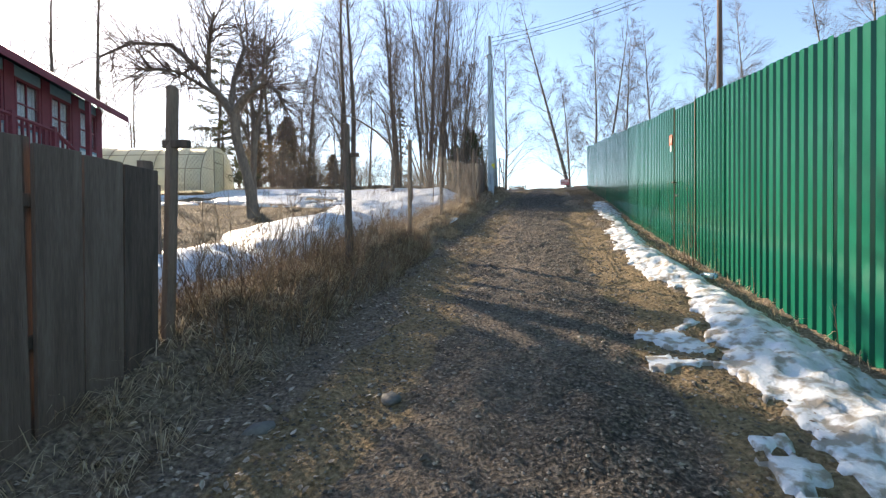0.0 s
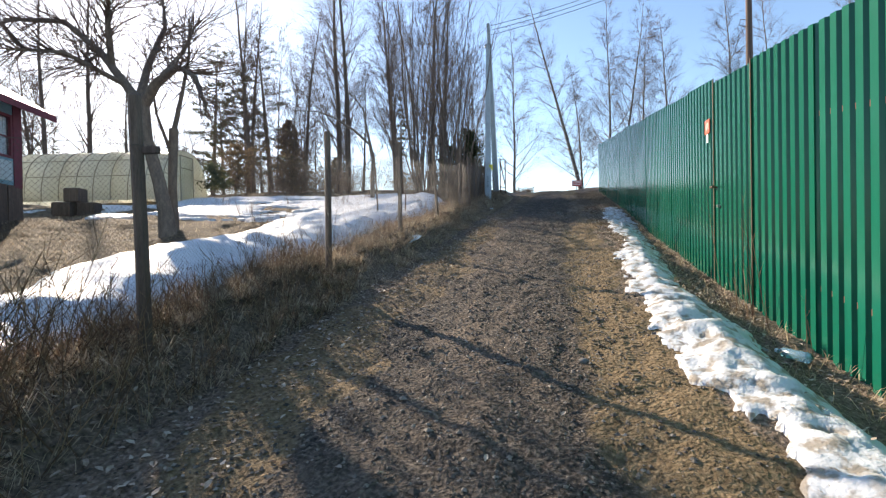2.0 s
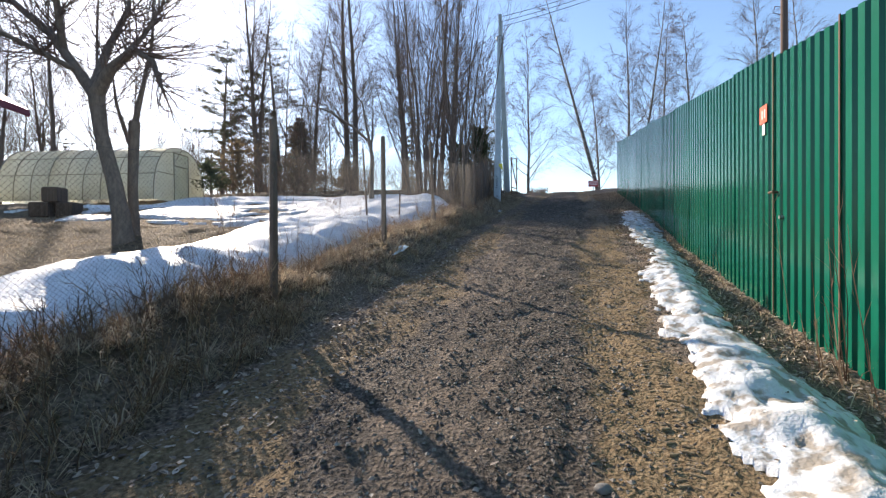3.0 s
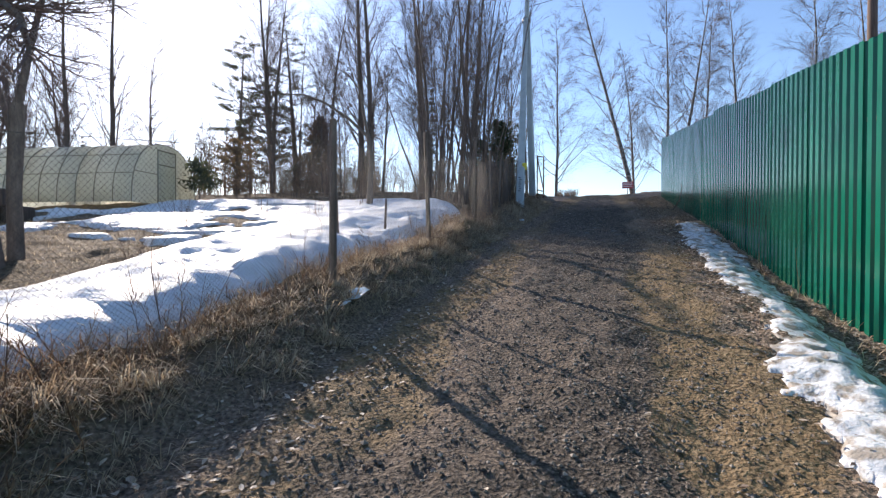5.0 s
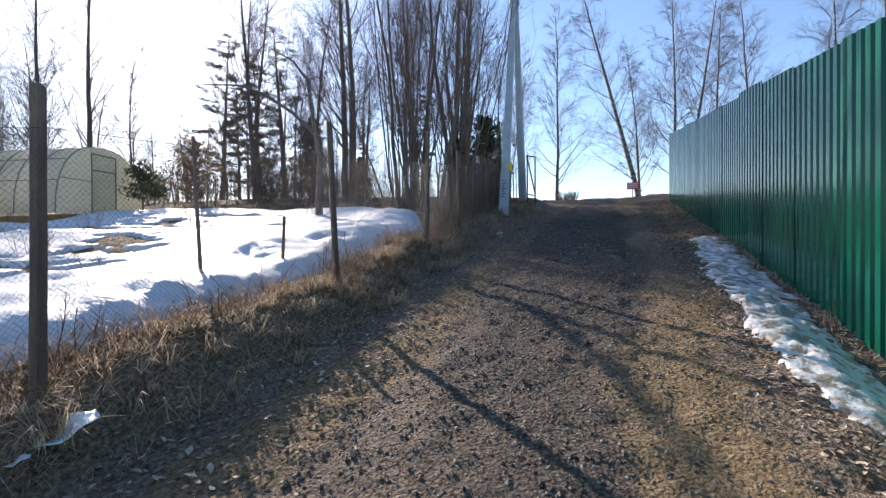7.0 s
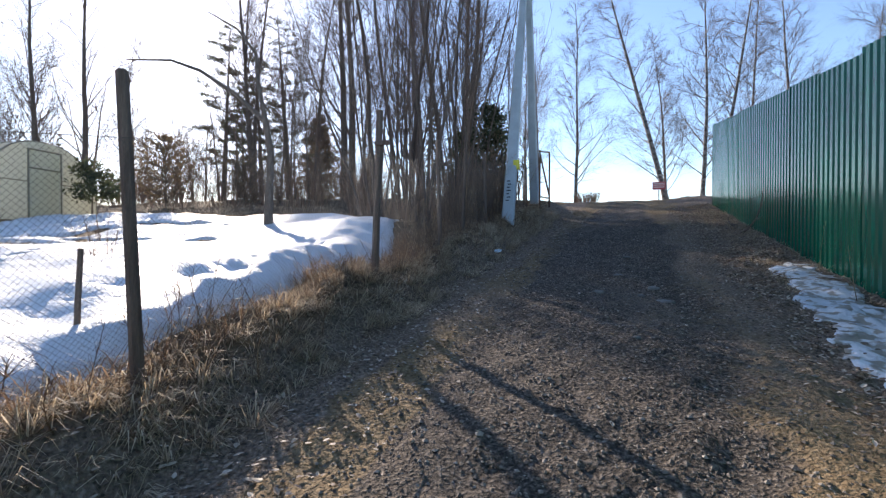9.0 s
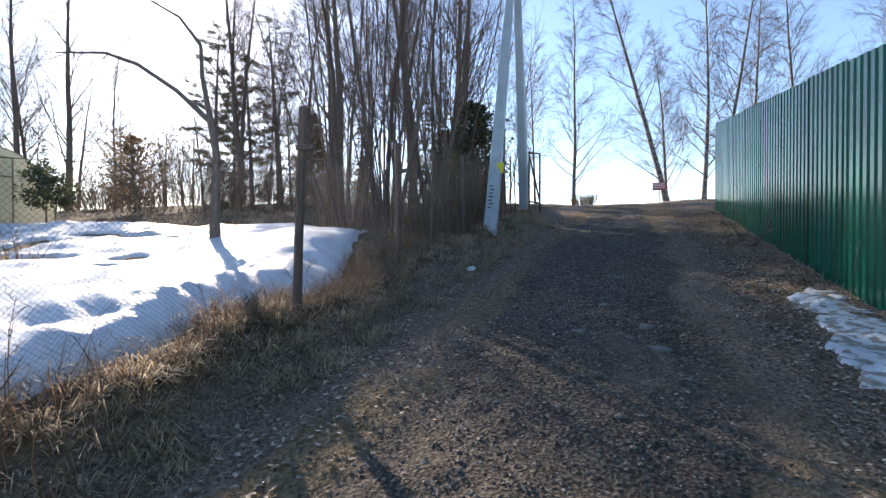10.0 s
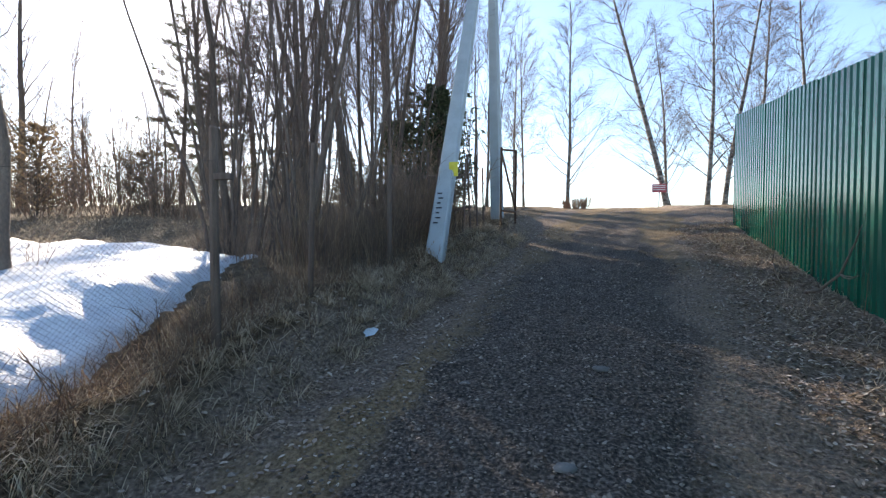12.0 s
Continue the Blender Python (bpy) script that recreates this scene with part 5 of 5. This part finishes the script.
leaves = Shape()
xs, ys, zs = (np.concatenate(q) for q in zip(scatter(52000, -1.9, 2.5, 2.2, 27), scatter(26000, 1.25, 2.5, 7.5, 27)))
edge = np.clip(ease(-xs, 0.3, 1.05) + 1.1 * ease(xs, 1.3, 1.8) * ease(ys, 7.5, 11) + 0.35 * ease(xs, 1.7, 2.1) + 0.02, 0, 1) * (bank_depth(xs, ys) < 0.0)
keep = np.random.random(len(xs)) < edge * (0.55 + 0.8 * fbm(xs * 2, ys * 2, 3, 95))
for x, y, z in zip(xs[keep], ys[keep], zs[keep]):
    a, L = rnd(0, 6.283), rnd(0.018, 0.046) * (1.15 if x < -0.8 else 1.0)
    d = Vector((math.cos(a), math.sin(a), rnd(-0.1, 0.4))) * L
    u, up = Vector((-math.sin(a), math.cos(a), 0)) * L * rnd(0.22, 0.36), Vector((0, 0, L * rnd(-0.1, 0.35)))
    p = Vector((x, y, z + rnd(0.002, 0.015)))
    b = len(leaves.v)
    leaves.v += [p, p + d * 0.3 + u + up, p + d * 0.72 + u * 0.7 + up, p + d + up * 0.6, p + d * 0.72 - u * 0.7 + up * 0.8, p + d * 0.3 - u + up * 0.7, p + d * 0.5]
    leaves.f += [(b, b + 6, b + 1), (b + 1, b + 6, b + 2), (b + 2, b + 6, b + 3), (b + 3, b + 6, b + 4), (b + 4, b + 6, b + 5), (b + 5, b + 6, b)]
tagged(part("fallen_leaves", leaves, LEAF), "brown curled fallen leaves along both edges of the lane", "leaves", kind="stuff")

gravel = Shape()
xs, ys, zs = scatter(78000, -1.35, 1.9, 2.0, 23)
keep = np.random.random(len(xs)) < 0.25 + 0.75 * np.clip(gravel_mask(xs, ys) * 1.3, 0, 1)
CORNERS = [Vector(v) for v in ((1, 0, 0), (-0.9, 0.1, 0), (0.1, 1, 0), (0, -0.9, 0.1), (0.1, 0, 0.8), (0, 0, -0.6))]
SIDES = ((0, 2, 4), (2, 1, 4), (1, 3, 4), (3, 0, 4), (2, 0, 5), (1, 2, 5), (3, 1, 5), (0, 3, 5))
for x, y, z in zip(xs[keep], ys[keep], zs[keep]):
    r = 0.0045 + 0.014 * random.random() ** 3 + (0.012 if random.random() < 0.012 else 0)
    b, a = len(gravel.v), rnd(0, 6.283)
    ca, sa = math.cos(a) * r, math.sin(a) * r
    for c in CORNERS:
        gx_, gy_ = c.x * rnd(0.7, 1.3), c.y * rnd(0.6, 1.1)
        gravel.v.append((x + gx_ * ca - gy_ * sa, y + gx_ * sa + gy_ * ca, z + c.z * r * 0.75 + r * 0.05))
    gravel.f += [(b + i, b + j, b + k) for i, j, k in SIDES]
tagged(part("gravel", gravel, STONE), "loose grey gravel scattered over the lane", "gravel", kind="stuff")


CLOD = mat("earth_clods", [(0.15, (0.05, 0.039, 0.03)), (0.5, (0.13, 0.1, 0.074)), (0.88, (0.26, 0.205, 0.15))], 25, 0.95, 0.003, 90, island=0.7)
clods = Shape()
xs, ys, zs = scatter(26000, -1.5, 2.1, 2.0, 21)
keep = np.random.random(len(xs)) < (0.5 + 1.2 * fbm(xs * 1.7, ys * 1.7, 3, 97)) * (bank_depth(xs, ys) < 0)
for x, y, z in zip(xs[keep], ys[keep], zs[keep]):
    r = 0.005 + 0.013 * random.random() ** 2.2
    b, a = len(clods.v), rnd(0, 6.283)
    ca, sa = math.cos(a) * r, math.sin(a) * r
    for c in CORNERS:
        u, v = c.x * rnd(0.7, 1.4), c.y * rnd(0.6, 1.2)
        clods.v.append((x + u * ca - v * sa, y + u * sa + v * ca, z + c.z * r * 0.6 - r * 0.05))
    clods.f += [(b + i, b + j, b + k) for i, j, k in SIDES]
tagged(part("earth_clods", clods, CLOD), "small crumbling clods of brown earth on the lane", "earth", kind="stuff")

PRINT = mat("pressed_sand", [(0.2, (0.13, 0.09, 0.052)), (0.55, (0.235, 0.168, 0.096)), (0.85, (0.33, 0.245, 0.15))], 30, 0.9, 0.003, 90, island=0.4)
lugs = Shape()
for row in (-0.032, 0.032):
    for k in range(50):
        y = 6.75 + k * 0.036
        x = 1.19 + row + 0.05 * math.sin((y - 6.7) * 1.1) + rnd(-0.006, 0.006)
        z = float(land(x, y))
        lugs.box(-0.024, -0.007, -0.02, 0.024, 0.007, rnd(-0.003, 0.006), pose(x, y, z, 8.6, 0, 22 if row < 0 else -22), 0.003)
tagged(part("tyre_print", lugs, PRINT), "ribbed tyre print pressed into the sandy wheel track", "tyre print", kind="stuff")

debris = Shape()
xs, ys = np.random.uniform(1.2, 2.45, 2600), np.random.uniform(2.5, 20, 2600)
deep = bank_depth(xs, ys)
zs = bank_height(xs, ys)
for x, y, z, d in zip(xs, ys, zs, deep):
    if d > 0.004 and random.random() < 0.35 + 0.5 * (d < 0.05):
        a, L = rnd(0, 6.283), rnd(0.008, 0.035)
        dd, u = Vector((math.cos(a), math.sin(a), rnd(-0.1, 0.3))), Vector((-math.sin(a), math.cos(a), rnd(-0.2, 0.4)))
        debris.leaf(Vector((x, y, z + 0.003)), dd * L, u, L * 0.3)
tagged(part("leaf_debris", debris, LEAF), "dark leaf scraps melted into the old snow", "leaves", kind="stuff")

LANE_STONE = mat("grey_field_stone", [(0.3, (0.1, 0.095, 0.088)), (0.7, (0.2, 0.19, 0.175))], 9, 0.85, 0.004, 60, thing=0.3)


def rock(x, y, size, flat, label):
    bm = bmesh.new()
    bmesh.ops.create_icosphere(bm, subdivisions=2, radius=1.0)
    for v in bm.verts:
        k = 1 + 0.35 * noise.noise(v.co * 1.3 + Vector((x * 7, y * 5, 0)))
        v.co = Vector((v.co.x * size * k, v.co.y * size * 0.75 * k, v.co.z * size * flat * k))
    me = bpy.data.meshes.new("stone")
    bm.to_mesh(me)
    bm.free()
    me.materials.append(LANE_STONE)
    me.shade_smooth()
    ob = new("stone", me)
    ob.matrix_world = pose(x, y, ground_z(x, y) - size * flat * 0.15, 0, 0, rnd(0, 360))
    return tagged(ob, label, "stone", "stones on the lane")


for x, y, size, flat in ((-0.46, 4.16, 0.075, 0.4), (-1.0, 3.75, 0.085, 0.4), (0.36, 18.16, 0.06, 0.4), (0.8, 17.1, 0.1, 0.35), (0.2, 17.35, 0.07, 0.5), (0.72, 17.55, 0.07, 0.5), (0.6, 17.3, 0.05, 0.5), (-0.4, 18.9, 0.06, 0.4), (0.55, 16.0, 0.03, 0.6), (0.9, 7.2, 0.035, 0.6), (-0.2, 5.6, 0.03, 0.6), (0.45, 19.3, 0.06, 0.4)):
    rock(x, y, size, flat, "grey half-buried stone on the lane")

# plastic litter on the bank
PLASTIC = mat("pale_blue_plastic", [(0.3, (0.55, 0.68, 0.76)), (0.7, (0.7, 0.8, 0.86))], 9, 0.35, 0.002, 40)


def rag(x, y, z, w, h, turn, label):
    s, n = Shape(), 7
    for j in range(n):
        for i in range(n):
            u, v = i / (n - 1) - 0.5, j / (n - 1) - 0.5
            k = 1 - 0.25 * abs(u * v) * 4
            s.v.append(Vector((u * w * k, v * h * k, 0.05 * w * math.sin(u * 7 + v * 4) + 0.25 * w * v * v)))
    s.f += [(j * n + i, j * n + i + 1, j * n + n + i + 1, j * n + n + i) for j in range(n - 1) for i in range(n - 1)]
    ob = part("plastic_litter", s, PLASTIC, smooth=True)
    ob.modifiers.new("thick", "SOLIDIFY").thickness = 0.003
    ob.matrix_world = pose(x, y, z, 18, -22, turn)
    return tagged(ob, label, "litter", "litter")


rag(-1.53, 11.31, ground_z(-1.53, 11.31) + 0.07, 0.26, 0.19, 35, "crumpled pale blue plastic sheet lying on the grassy bank")
rag(-1.52, 11.12, ground_z(-1.52, 11.12) + 0.07, 0.11, 0.06, 10, "small scrap of pale plastic on the grassy bank")
rag(-1.45, 19.4, ground_z(-1.45, 19.4) + 0.04, 0.16, 0.1, 60, "flattened pale plastic scrap at the foot of the bank")

BOTTLE = bpy.data.materials.new("clear_blue_plastic")
BOTTLE.use_nodes = True
bb = BOTTLE.node_tree.nodes["Principled BSDF"]
bb.inputs["Base Color"].default_value, bb.inputs["Roughness"].default_value, bb.inputs["Transmission Weight"].default_value = (0.35, 0.6, 0.75, 1), 0.12, 0.75
bottle = thing("plastic_bottle", 2.28, 7.75, ground_z(2.28, 7.75) + 0.045, "empty bluish plastic bottle lying at the foot of the fence", "bottle", turn=25)
s = Shape()
s.tube([Vector((0, k, 0)) for k in (-0.11, -0.1, -0.03, 0.0, 0.07, 0.1, 0.115)], [0.03, 0.036, 0.036, 0.033, 0.036, 0.02, 0.013], 12)
part("body", s, BOTTLE, bottle, smooth=True)
s = Shape()
s.tube([Vector((0, 0.115, 0)), Vector((0, 0.135, 0))], [0.015, 0.015], 10)
part("cap", s, PLASTIC, bottle, "pale screw cap")
